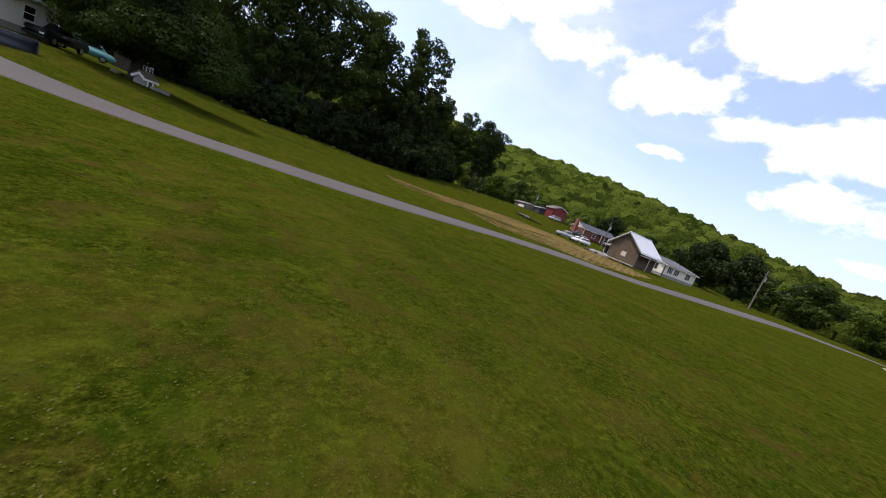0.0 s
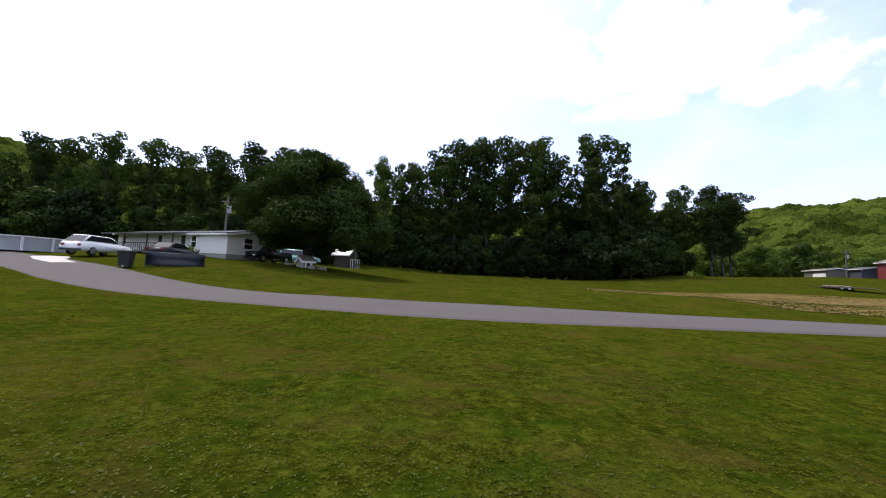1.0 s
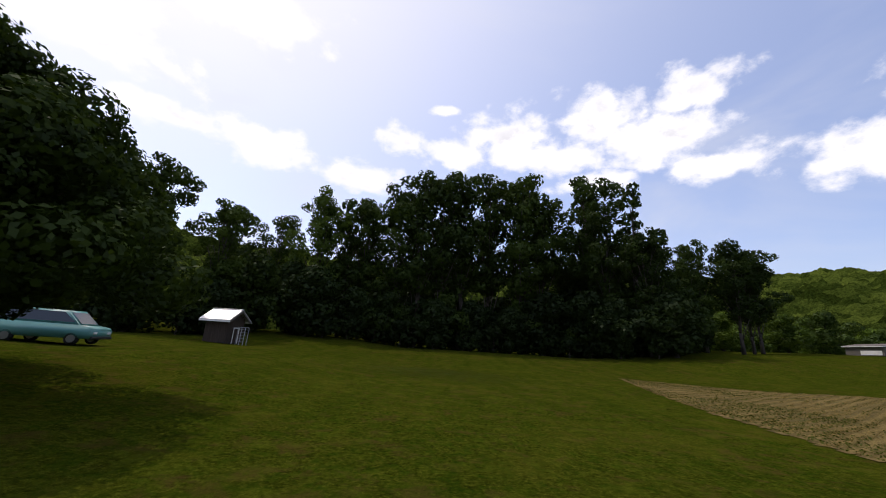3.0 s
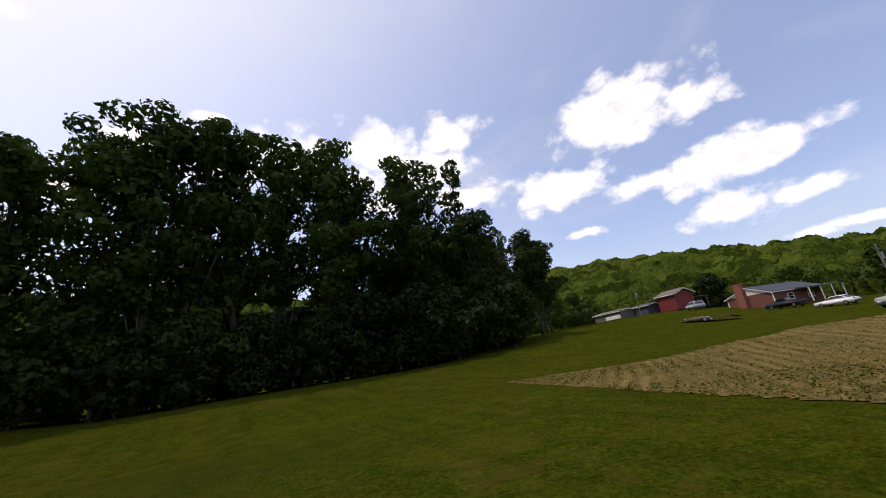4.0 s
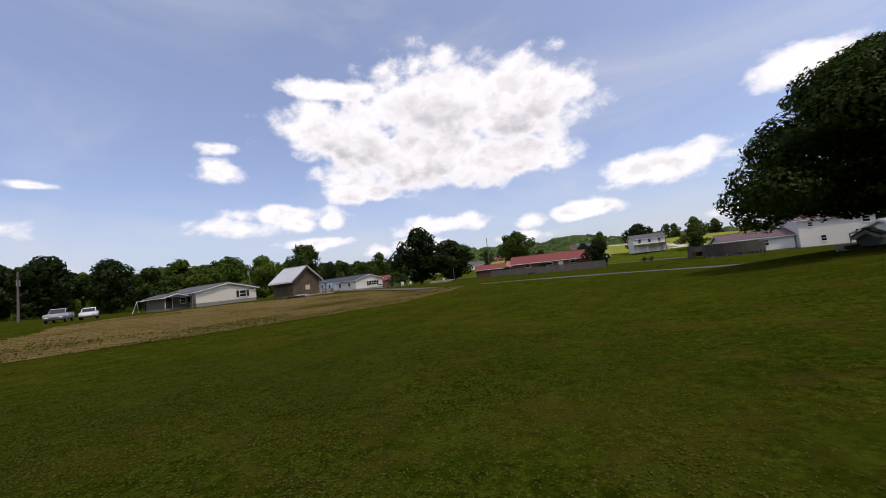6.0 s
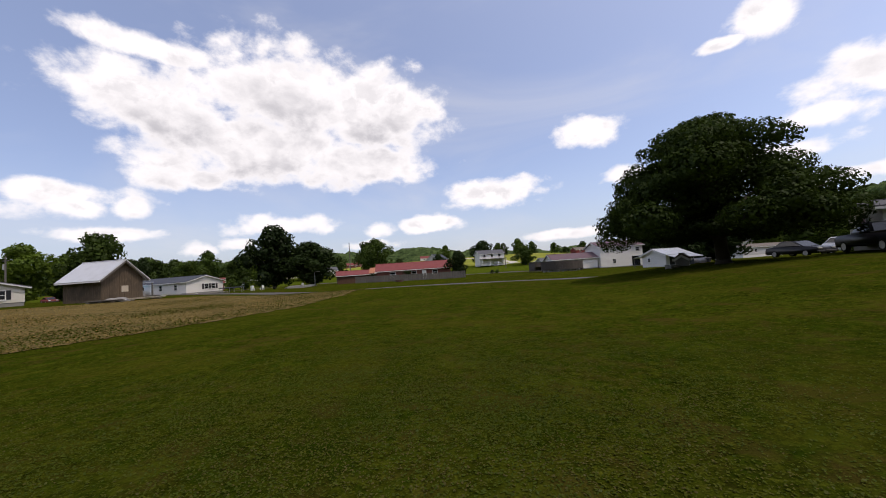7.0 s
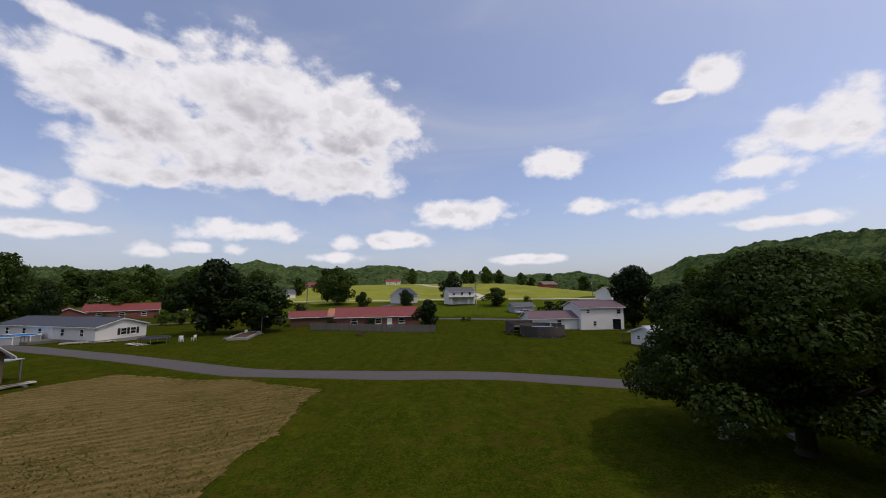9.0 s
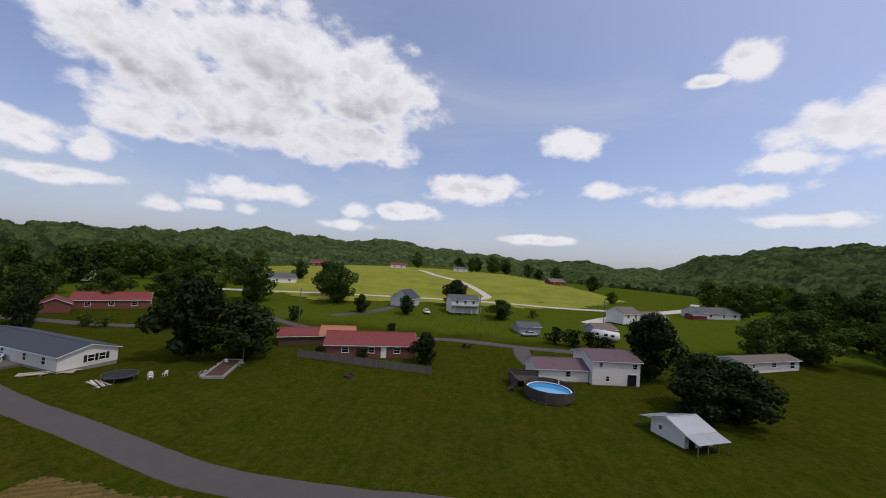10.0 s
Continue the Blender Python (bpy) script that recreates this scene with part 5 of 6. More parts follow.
vehicle("suv", "white parked crossover beside the drive", "car", -8.7, -0.9, 94, "car_white", *SUV, 1.8, (1.35, -1.35), 0.36, size=0.8)
vehicle("sedan", "black parked sedan on the grass", "car", -4.4, 0.2, 99, "car_black", *SEDAN, 1.78, (1.42, -1.4), size=0.8)
vehicle("pickup_truck", "black pickup truck parked beside the mobile home", "truck", -2.2, 8.3, 256, "car_black", *PICKUP, 1.9, (1.75, -1.75), 0.38, bed=(-2.65, -0.85, 0.6, 1.12), size=0.80)
vehicle("van", "old teal van parked under the trees", "van", -2.6, 15.4, 12, "car_teal", *VAN, 1.85, (1.5, -1.5), 0.34, size=0.87)
vehicle("sedan", "white parked sedan on the gravel", "car", 84.0, 25.0, 70, "car_white", *SEDAN, 1.78, (1.42, -1.4), size=0.87)
vehicle("pickup_truck", "silver pickup truck seen from the front", "truck", 70.8, 18.6, 160, "car_silver", *PICKUP, 1.9, (1.75, -1.75), 0.38, bed=(-2.65, -0.85, 0.6, 1.12), size=0.87)
vehicle("suv", "white crossover parked beside the silver truck", "car", 72.0, 15.9, 165, "car_white", *SUV, 1.8, (1.35, -1.35), 0.36, size=0.87)
vehicle("pickup_truck", "dark blue pickup truck by the brick house", "truck", 90.0, 31.2, 68, "car_dark", *PICKUP, 1.9, (1.75, -1.75), 0.38, bed=(-2.65, -0.85, 0.6, 1.12), size=0.87)
vehicle("jeep", "silver jeep under the barn's lean-to", "car", 94.6, 44.8, 170, "car_silver", *VAN, 1.8, (1.4, -1.4), 0.36, size=0.8)
vehicle("sedan", "pale sedan parked under the carport", "car", 0.8, -88.6, 20, "car_silver", *SEDAN, 1.78, (1.42, -1.4))
for x, y, yaw, p in ((118, -97, 30, "car_white"), (108, -101, 40, "car_black"), (33, -107, 110, "car_white"), (112, -33, 160, "red_paint"), (117, -36, 150, "car_dark")):
    vehicle("sedan", "parked car beside a neighbouring house", "car", x, y, yaw, p, *SEDAN, 1.78, (1.42, -1.4), group="cars at the neighbours'")


def utility_trailer(x, y, yaw):
    t = thing("utility_trailer", "rusty flatbed trailer with a ramp on the grass", "trailer", pose(x, y, gz(x, y), 0, 0, yaw) @ Matrix.Scale(0.87, 4))
    part("bed", boxes((-3.2, 3.2, -1.0, 1.0, 0.48, 0.56)), "grey_wood", t)
    part("frame", boxes((-3.3, 3.3, -1.06, -0.98, 0.36, 0.50), (-3.3, 3.3, 0.98, 1.06, 0.36, 0.50), (-3.3, -3.2, -1, 1, 0.36, 0.5), (3.2, 3.3, -1, 1, 0.36, 0.5)), "rust", t)
    part("tongue", tubes(((3.3, -0.9, 0.42), (4.7, 0, 0.42), 0.05), ((3.3, 0.9, 0.42), (4.7, 0, 0.42), 0.05), ((4.7, 0, 0.0), (4.7, 0, 0.7), 0.04)), "rust", t)
    bm = bmesh.new()
    box(bm, -1.5, 0, -0.95, 0.95, -0.03, 0.03, m=pose(-3.25, 0, 0.5, 0, -18, 0))
    part("ramp", bm, "rust", t)
    for x0 in (-0.45, 0.45):
        for s in (-1, 1):
            wheel(t, x0, s * 1.15, 0.32)
    part("load", boxes((-0.5, 2.6, -0.6, 0.7, 0.56, 0.72), (0.2, 2.9, -0.2, 0.9, 0.72, 0.82)), "pale_wood", t, "stack of boards")


utility_trailer(76.0, 36.7, 128)


def camper(x, y, yaw):
    t = thing("camper", "white travel camper parked beside the garage", "camper", pose(x, y, gz(x, y), 0, 0, yaw))
    bm = bmesh.new()
    prism(bm, [(-3.6, 0.5), (3.3, 0.5), (3.7, 1.2), (3.5, 2.7), (-3.5, 2.8), (-3.7, 1.2)], -1.2, 1.2)
    bmesh.ops.bevel(bm, geom=list(bm.edges), offset=0.12, segments=2, affect="EDGES")
    part("body", bm, "white_paint", t, "", True)
    for s in (-1, 1):
        for x0 in (-2, 0.4, 2.2):
            part("side_window", boxes((x0 - 0.5, x0 + 0.5, s * 1.2 - 0.02, s * 1.2 + 0.02, 1.5, 2.1)), "glass", t)
        wheel(t, -0.4, s * 1.1, 0.34)
        wheel(t, 0.4, s * 1.1, 0.34)
    part("hitch", tubes(((3.6, 0, 0.5), (4.8, 0, 0.5), 0.06)), "rust", t)


camper(-21.0, -91.0, 150)


# ---- yard things ----
def round_pool(x, y, r, h, z, label, wall="grey_paint"):
    t = thing("swimming_pool", label, "pool", pose(x, y, z, 0, 0, 0))
    n = 40
    bm = bmesh.new()
    bmesh.ops.create_cone(bm, cap_ends=False, segments=n, radius1=r, radius2=r, depth=h, matrix=Matrix.Translation((0, 0, h / 2)))
    part("wall", bm, wall, t, "", True)
    bm = bmesh.new()
    bmesh.ops.create_cone(bm, cap_ends=False, segments=n, radius1=r - 0.06, radius2=r - 0.06, depth=h, matrix=Matrix.Translation((0, 0, h / 2)))
    bmesh.ops.reverse_faces(bm, faces=bm.faces)
    part("liner", bm, "plastic_blue", t, "blue liner", True)
    bm = bmesh.new()
    bmesh.ops.create_circle(bm, cap_ends=True, segments=n, radius=r - 0.07, matrix=Matrix.Translation((0, 0, h - 0.18)))
    part("water", bm, "water", t, "clear blue water")
    bm = bmesh.new()
    rot = [Vector((math.cos(2 * math.pi * i / n), math.sin(2 * math.pi * i / n), 0)) for i in range(n)]
    rings = [[bm.verts.new(q * rr + Vector((0, 0, zz))) for q in rot] for rr, zz in ((r + 0.09, h - 0.02), (r + 0.09, h + 0.05), (r - 0.12, h + 0.05), (r - 0.12, h - 0.02))]
    for a in range(4):
        for i in range(n):
            bm.faces.new((rings[a][i], rings[a][(i + 1) % n], rings[(a + 1) % 4][(i + 1) % n], rings[(a + 1) % 4][i]))
    part("rim", bm, "white_paint", t, "white top rim")
    for i in range(0, n, 4):
        q = rot[i] * (r + 0.03)
        part("upright", boxes((q.x - 0.05, q.x + 0.05, q.y - 0.05, q.y + 0.05, 0, h)), "white_paint", t)
    return t


# pool with its raised deck behind the white house
round_pool(5.2, -40.8, 3.3, 1.25, gz(5.2, -40.8), "round above-ground pool full of blue water set in a deck")
deck = thing("pool_deck", "dark weathered wooden pool deck with a board skirt", "deck", pose(5.2, -40.8, gz(5.2, -40.8), 0, 0, 8))
for i in range(96):
    a = 2 * math.pi * (i + 0.5) / 96
    bm = boxes((-0.118, 0.118, -0.015, 0.015, 0.35, 1.90 if not 1.9 < a < 3.5 else 1.78))
    bm.transform(pose(math.cos(a) * 3.72, math.sin(a) * 3.72, 0, 0, 0, math.degrees(a) + 90))
    part("skirt_board", bm, "dark_wood", deck)
for i in range(16):
    a = 2 * math.pi * i / 16
    part("deck_post", boxes((math.cos(a) * 3.6 - 0.05, math.cos(a) * 3.6 + 0.05, math.sin(a) * 3.6 - 0.05, math.sin(a) * 3.6 + 0.05, 0, 1.2)), "dark_wood", deck)
for i in range(20):
    part("deck_board", boxes((-0.6, 4.6, -6.9 + i * 0.15, -6.756 + i * 0.15, 1.08, 1.12)), "dark_wood", deck)
for i in range(36):
    part("skirt_board", boxes((4.6, 4.63, -6.9 + i * 0.15, -6.77 + i * 0.15, 0.25, 2.0)), "dark_wood", deck)
for i in range(34):
    part("skirt_board", boxes((-0.6 + i * 0.153, -0.46 + i * 0.153, -6.94, -6.91, 0.25, 2.0)), "dark_wood", deck)
part("rail_cap", boxes((4.54, 4.68, -6.95, -1.5, 2.0, 2.05), (-0.65, 4.54, -6.98, -6.86, 2.0, 2.05)), "dark_wood", deck)
for x, y in ((4.5, -6.8), (4.5, -4.2), (4.5, -1.6), (-0.5, -6.8)):
    part("deck_post", boxes((x - 0.06, x + 0.06, y - 0.06, y + 0.06, 0, 2.0)), "dark_wood", deck)
for i in range(4):
    part("stair_tread", boxes((4.65 + (3 - i) * 0.28, 4.95 + (3 - i) * 0.28, -2.9, -1.8, 0.2 + i * 0.22, 0.25 + i * 0.22)), "dark_wood", deck)
ladder = thing("pool_ladder", "white plastic ladder over the pool rim", "ladder", pose(3.0, -43.6, gz(3, -43.6), 0, 0, 40))
part("rail", tubes(((-0.25, 0, 0.6), (-0.25, 0, 2.1), 0.04), ((0.25, 0, 0.6), (0.25, 0, 2.1), 0.04)), "white_paint", ladder)
for i in range(4):
    part("rung", tubes(((-0.25, 0, 0.8 + i * 0.3), (0.25, 0, 0.8 + i * 0.3), 0.03)), "white_paint", ladder)
round_pool(88.5, -29.5, 3.0, 1.2, gz(88.5, -29.5), "round above-ground pool beside the neighbour's porch")
round_pool(-14.6, -0.6, 2.3, 0.9, gz(-14.6, -0.6), "round grey above-ground pool behind the crossover", "grey_paint")


def trampoline(x, y):
    t = thing("trampoline", "round black trampoline on steel legs", "trampoline", pose(x, y, gz(x, y), 0, 0, 0))
    bm = bmesh.new()
    bmesh.ops.create_circle(bm, cap_ends=True, segments=32, radius=1.75, matrix=Matrix.Translation((0, 0, 0.82)))
    part("mat", bm, "rubber", t)
    ring = [Vector((math.cos(a) * 2.0, math.sin(a) * 2.0, 0.85)) for a in (2 * math.pi * i / 24 for i in range(24))]
    part("frame", tubes(*[(ring[i], ring[(i + 1) % 24], 0.09) for i in range(24)], n=6), "slate_roof", t, "padded rim")
    for i in range(6):
        q = ring[i * 4]
        part("leg", tubes((q, (q.x * 1.02, q.y * 1.02, 0), 0.035), n=6), "steel", t)


trampoline(65.8, -30.2)


def patio_chair(x, y, yaw, mat="white_paint"):
    t = thing("patio_chair", "white plastic garden chair on the lawn", "chair", pose(x, y, gz(x, y), 0, 0, yaw), "garden chairs")
    part("seat", boxes((-0.25, 0.25, -0.25, 0.25, 0.40, 0.44), bevel=0.01), mat, t)
    part("backrest", boxes((-0.25, 0.25, 0.22, 0.27, 0.44, 0.92), bevel=0.01), mat, t)
    for a in (-0.22, 0.22):
        for b in (-0.22, 0.22):
            part("leg", boxes((a - 0.025, a + 0.025, b - 0.025, b + 0.025, 0, 0.40)), mat, t)


for x, y, w in ((63.2, -32.4, 30), (61.9, -33.3, 80), (62.6, -31.6, -20), (58.2, -41.4, 10)):
    patio_chair(x, y, w)


def fence(points, h, label, w=0.16):
    t = thing("fence", label, "fence", pose(points[0][0], points[0][1], 0, 0, 0, 0))
    ox, oy = points[0]
    me = None
    for (ax, ay), (bx, by) in zip(points[:-1], points[1:]):
        d = math.dist((ax, ay), (bx, by))
        ang = math.degrees(math.atan2(by - ay, bx - ax))
        n = int(d / (w + 0.012))
        for i in range(n):
            s = (i + 0.5) / n
            x, y = ax + (bx - ax) * s, ay + (by - ay) * s
            if me is None:
                bm = boxes((-w / 2, w / 2, -0.012, 0.012, 0.04, h))
                first = part("fence_board", bm, "grey_wood", t)
                me = first.data
            else:
                first = mesh_part("fence_board", me, None, t)
            first.matrix_basis = pose(x - ox, y - oy, gz(x, y) + rng.uniform(-0.03, 0.03), 0, rng.uniform(-1, 1), ang)
        for i in range(int(d / 2.4) + 1):
            s = min(1, i * 2.4 / d)
            x, y = ax + (bx - ax) * s, ay + (by - ay) * s
            p = part("fence_post", boxes((-0.05, 0.05, -0.11, -0.02, 0, h + 0.04)), "grey_wood", t)
            p.matrix_basis = pose(x - ox, y - oy, gz(x, y), 0, 0, ang)


fence([(49.7, -49.3), (38.5, -48.2), (24.0, -46.9)], 1.45, "tall weathered grey board fence behind the brick house")

bed = thing("garden_bed", "raised garden bed of stone and boards with plants", "garden bed", pose(56.6, -38.6, gz(56.6, -38.6), 0, 0, -72))
part("border", boxes((-4.6, 4.6, -1.5, -1.2, 0, 0.45), (-4.6, 4.6, 1.2, 1.5, 0, 0.45), (-4.6, -4.3, -1.2, 1.2, 0, 0.45), (4.3, 4.6, -1.2, 1.2, 0, 0.45), bevel=0.04), "block", bed)
part("soil", boxes((-4.3, 4.3, -1.2, 1.2, 0, 0.38)), "rust", bed)
for i in range(7):
    a = rng.uniform(-4.5, 4.5)
    part("stone", boxes((a - 0.25, a + 0.25, 1.5, 1.95, 0, rng.uniform(0.25, 0.5)), bevel=0.08), "block", bed)
lamp = thing("yard_lamp", "white yard light on a bent steel pole", "lamp post", pose(56.0, -42.4, gz(56, -42.4), 0, 0, 0))
part("pole", tubes(((0, 0, 0), (0, 0, 3.0), 0.05), ((0, 0, 3.0), (-0.8, 0, 3.15), 0.04)), "steel", lamp)
part("lamp_head", boxes((-1.15, -0.7, -0.12, 0.12, 3.05, 3.2), bevel=0.03), "white_paint", lamp)

fire = thing("fire_pit", "rusty round fire pit on the grass", "fire pit", pose(37.0, -41.4, gz(37, -41.4), 0, 0, 0))
bm = bmesh.new()
bmesh.ops.create_cone(bm, cap_ends=False, segments=20, radius1=0.75, radius2=0.8, depth=0.4, matrix=Matrix.Translation((0, 0, 0.2)))
part("ring", bm, "rust", fire)
part("ash", tubes(((0, 0, 0), (0, 0, 0.12), 0.7), n=16), "black_paint", fire)


def board_pile(x, y, yaw, n, length, label, mat="pale_wood", seed=1):
    t = thing("board_pile", label, "lumber", pose(x, y, gz(x, y), 0, 0, yaw))
    r = random.Random(seed)
    for s in (-length * 0.3, length * 0.3):
        part("bearer", boxes((s - 0.1, s + 0.1, -1.0, 1.0, 0, 0.12)), "grey_wood", t)
    for i in range(n):
        bm = bmesh.new()
        lay = i % 3
        box(bm, -length / 2 * r.uniform(0.7, 1), length / 2 * r.uniform(0.7, 1), -0.12, 0.12, 0, 0.045, m=pose(0, r.uniform(-0.8, 0.8), 0.125 + 0.05 * lay, 0, 0, r.uniform(-7, 7)))
        part("board", bm, mat if i % 4 else "white_paint", t)


board_pile(54.6, -4.0, 70, 16, 4.0, "heap of pale boards and siding beside the barn", "pale_wood", 2)
board_pile(54.0, 0.0, 20, 8, 3.4, "dark pile of old timbers beside the barn", "grey_wood", 3)
board_pile(77.2, -28.6, 40, 9, 3.2, "loose yellowed boards dropped on the lawn", "pale_wood", 6)
board_pile(57.8, -36.0, -60, 8, 2.6, "grey scrap boards beside the garden bed", "grey_wood", 7)
board_pile(56.4, -41.5, -80, 7, 2.2, "grey scrap boards beside the garden bed", "grey_wood", 8)
board_pile(66.6, -28.2, -25, 5, 4.2, "pale planks lying on the lawn", "pale_wood", 4)
board_pile(75.5, -31.0, 10, 8, 3.6, "heap of boards beside the porch", "pale_wood", 5)
for i in range(5):
    r = random.Random(40 + i)
    bm = bmesh.new()
    bmesh.ops.create_icosphere(bm, subdivisions=2, radius=0.55)
    for q in bm.verts:
        q.co *= 1 + 0.35 * noise.noise(q.co * 1.7 + Vector((i * 5, 0, 0)))
        q.co.z = max(-0.1, q.co.z * 0.7)
    x, y = 54.2 + r.uniform(-1.0, 1.0), -1.0 + r.uniform(-0.8, 0.8)
    solo("junk_heap", bm, "block", "heap of grey rubble and scrap by the barn", "scrap", pose(x, y, gz(x, y) + 0.05, 0, 0, i * 50), "scrap heaps")

# blade of a dozer beside the drive
bl = thing("dozer_blade", "dark steel bulldozer blade lying on the grass", "blade", pose(-0.2, -4.5, gz(-0.2, -4.5), 0, 0, 40) @ Matrix.Scale(0.76, 4))
bm = bmesh.new()
prof = [(0.0, 0.0), (0.05, 0.02), (-0.12, 0.3), (-0.14, 0.6), (0.02, 0.95), (-0.05, 0.97), (-0.24, 0.62), (-0.22, 0.28)]
prism(bm, prof, -1.7, 1.7, Matrix.Rotation(radians(-90), 4, "Z"))
part("mouldboard", bm, "blade", bl, "", True)
for s in (-1, 1):
    part("end_plate", boxes((s * 1.7 - 0.03, s * 1.7 + 0.03, -0.1, 0.45, 0.0, 0.9), bevel=0.01), "blade", bl)
    part("push_arm", boxes((s * 1.1 - 0.09, s * 1.1 + 0.09, 0.2, 1.4, 0.25, 0.45)), "rust", bl)
bin_ = thing("trash_bin", "black wheeled trash bin", "bin", pose(-1.6, -6.0, gz(-1.6, -6.0), 0, 0, 20) @ Matrix.Scale(0.8, 4))
bm = bmesh.new()
box(bm, -0.32, 0.32, -0.35, 0.35, 0.06, 1.0)
for q in bm.verts:
    if q.co.z < 0.5:
        q.co.x *= 0.8
        q.co.y *= 0.8
part("body", bm, "black_paint", bin_)
part("lid", boxes((-0.36, 0.36, -0.40, 0.38, 1.0, 1.08), bevel=0.03), "black_paint", bin_)
for s in (-1, 1):
    wheel(bin_, 0.0, s * 0.3, 0.1, 0.05)

# under the maple: dog house, stone blocks
# entrance hole drawn as a black panel, its inner shade put into the colour
dog = gable_house("dog_house", "small grey dog house under the maple", 4.0, 2.2, 60, 0.9, 0.75, 0.5, 0.25, "block", "brown_roof", "kennel", over=0.1, doors=(("s", 0.0, 0.34, 0.4, "black_paint"),))
for x, y, k in ((5.0, 2.9, 0.55), (2.2, 3.4, 0.45), (4.6, 2.0, 0.4)):
    bm = bmesh.new()
    bmesh.ops.create_cube(bm, size=1)
    bmesh.ops.subdivide_edges(bm, edges=bm.edges, cuts=2, use_grid_fill=True)
    for q in bm.verts:
        q.co *= 0.9 + 0.25 * noise.noise(q.co * 2 + Vector((x, y, 0)))
    solo("stone_block", bm, "block", "pale stone block under the maple", "stone", pose(x, y, gz(x, y) + 0.18 * k, 0, 0, x * 40) @ Matrix.Diagonal((k * 1.3, k, k * 0.55, 1)), "stone blocks")
# playhouse at the edge of the wood
# its black door panel paints the shade inside an open doorway
play = gable_house("playhouse", "tall weathered playhouse with a pale tin roof", -2.4, 29.9, -8, 2.1, 2.1, 2.15, 0.7, "boards", "tin", "playhouse", over=0.4, planks=True, doors=(("e", 0.1, 0.6, 1.3, "black_paint"),))
for k in range(3):
    st = thing("step_ladder", "grey tube ladder frame leaning by the playhouse", "ladder", pose(-0.7 + k * 0.32, 29.2, gz(-0.5, 29.2), 0, 0, 10) @ Matrix.Scale(0.78, 4), "ladder frames")
    part("rail", tubes(((-0.18, 0, 0), (-0.18, 0.1, 1.9), 0.025), ((0.18, 0, 0), (0.18, 0.1, 1.9), 0.025), ((-0.18, 0.1, 1.9), (0.18, 0.1, 1.9), 0.025), n=6), "grey_paint", st)
    for i in range(5):
        part("rung", tubes(((-0.18, 0.02 * i, 0.35 + 0.33 * i), (0.18, 0.02 * i, 0.35 + 0.33 * i), 0.018), n=6), "grey_paint", st)


# ---- poles and wires ----
def utility_pole(x, y, h, label="grey wooden utility pole", arm=True):
    t = thing("utility_pole", label, "pole", pose(x, y, gz(x, y) - 0.1, 0, 0, rng.uniform(-15, 15)), "utility poles")
    part("pole", tubes(((0, 0, 0), (0, 0, h), 0.14, 0.09)), "grey_wood", t)
    if arm:
        part("crossarm", boxes((-0.7, 0.7, -0.05, 0.05, h - 0.7, h - 0.58)), "grey_wood", t)
        part("transformer", tubes(((0.28, 0, h - 1.9), (0.28, 0, h - 1.1), 0.2)), "grey_paint", t)


for x, y, h in ((15.0, -99.0, 9.0), (-25.0, -104.0, 9.5), (95.0, 55.5, 6.0), (85.0, 20.0, 6.8), (-10.5, 14.0, 7.0), (84.0, -10.0, 7.0)):
    utility_pole(x, y, h)
utility_pole(58.3, -66.0, 11.5, "tall bare grey pole beside the garage", arm=False)
swing = thing("swing_set", "white metal swing set on the lawn", "swing set", pose(75.0, 9.4, gz(75, 9.4), 0, 0, 40) @ Matrix.Scale(0.8, 4))
part("top_bar", tubes(((-1.6, 0, 2.0), (1.6, 0, 2.0), 0.04)), "white_paint", swing)
for s in (-1, 1):
    for b in (-0.8, 0.8):
        part("leg", tubes(((s * 1.6, 0, 2.0), (s * 1.8, b, 0), 0.035)), "white_paint", swing)
for s in (-0.5, 0.5):
    part("swing_seat", boxes((s - 0.2, s + 0.2, -0.1, 0.1, 0.5, 0.54)), "red_paint", swing)
    part("chain", tubes(((s - 0.18, 0, 0.54), (s - 0.18, 0, 2.0), 0.012), ((s + 0.18, 0, 0.54), (s + 0.18, 0, 2.0), 0.012), n=5), "steel", swing)

# ---- trees and bushes of the neighbourhood ----
TREES = [(3, 115.8, -55, 10.8, 3.6, "dark round yard tree"), (3, 66.0, -43.0, 15.2, 7.0, "large dark tree on the lawn"), (3, 58.4, -46.0, 10.8, 7.6, "broad dark tree on the lawn"), (2, 93.9, -102.9, 15, 7.6, "tall leafy roadside tree"),
         (2, 67, -112, 15.4, 8.0, "tall leafy tree at the field's edge"), (3, 39.4, -103, 7.0, 3.1, "small dark tree behind the drive"), (0, 54.1, -100, 6.6, 3.0, "small round tree behind the drive"), (3, 24.4, -122, 11, 6.2, "dark tree behind the farmhouse"),
         (0, 7.6, -106, 7.1, 5.2, "round tree on the far lawn"), (3, 26.2, -52.4, 6.5, 3.0, "dense evergreen at the house corner"), (3, -16.4, -55.5, 13.5, 6.4, "dense dark tree behind the white house"), (0, 76, -124, 15, 6.5, "leafy tree at the field's edge"), (2, -56.1, -83, 11.4, 5.2, "leafy tree behind the trailer"), (2, -68, -83, 14.5, 9.5, "broad leafy tree behind the trailer")]
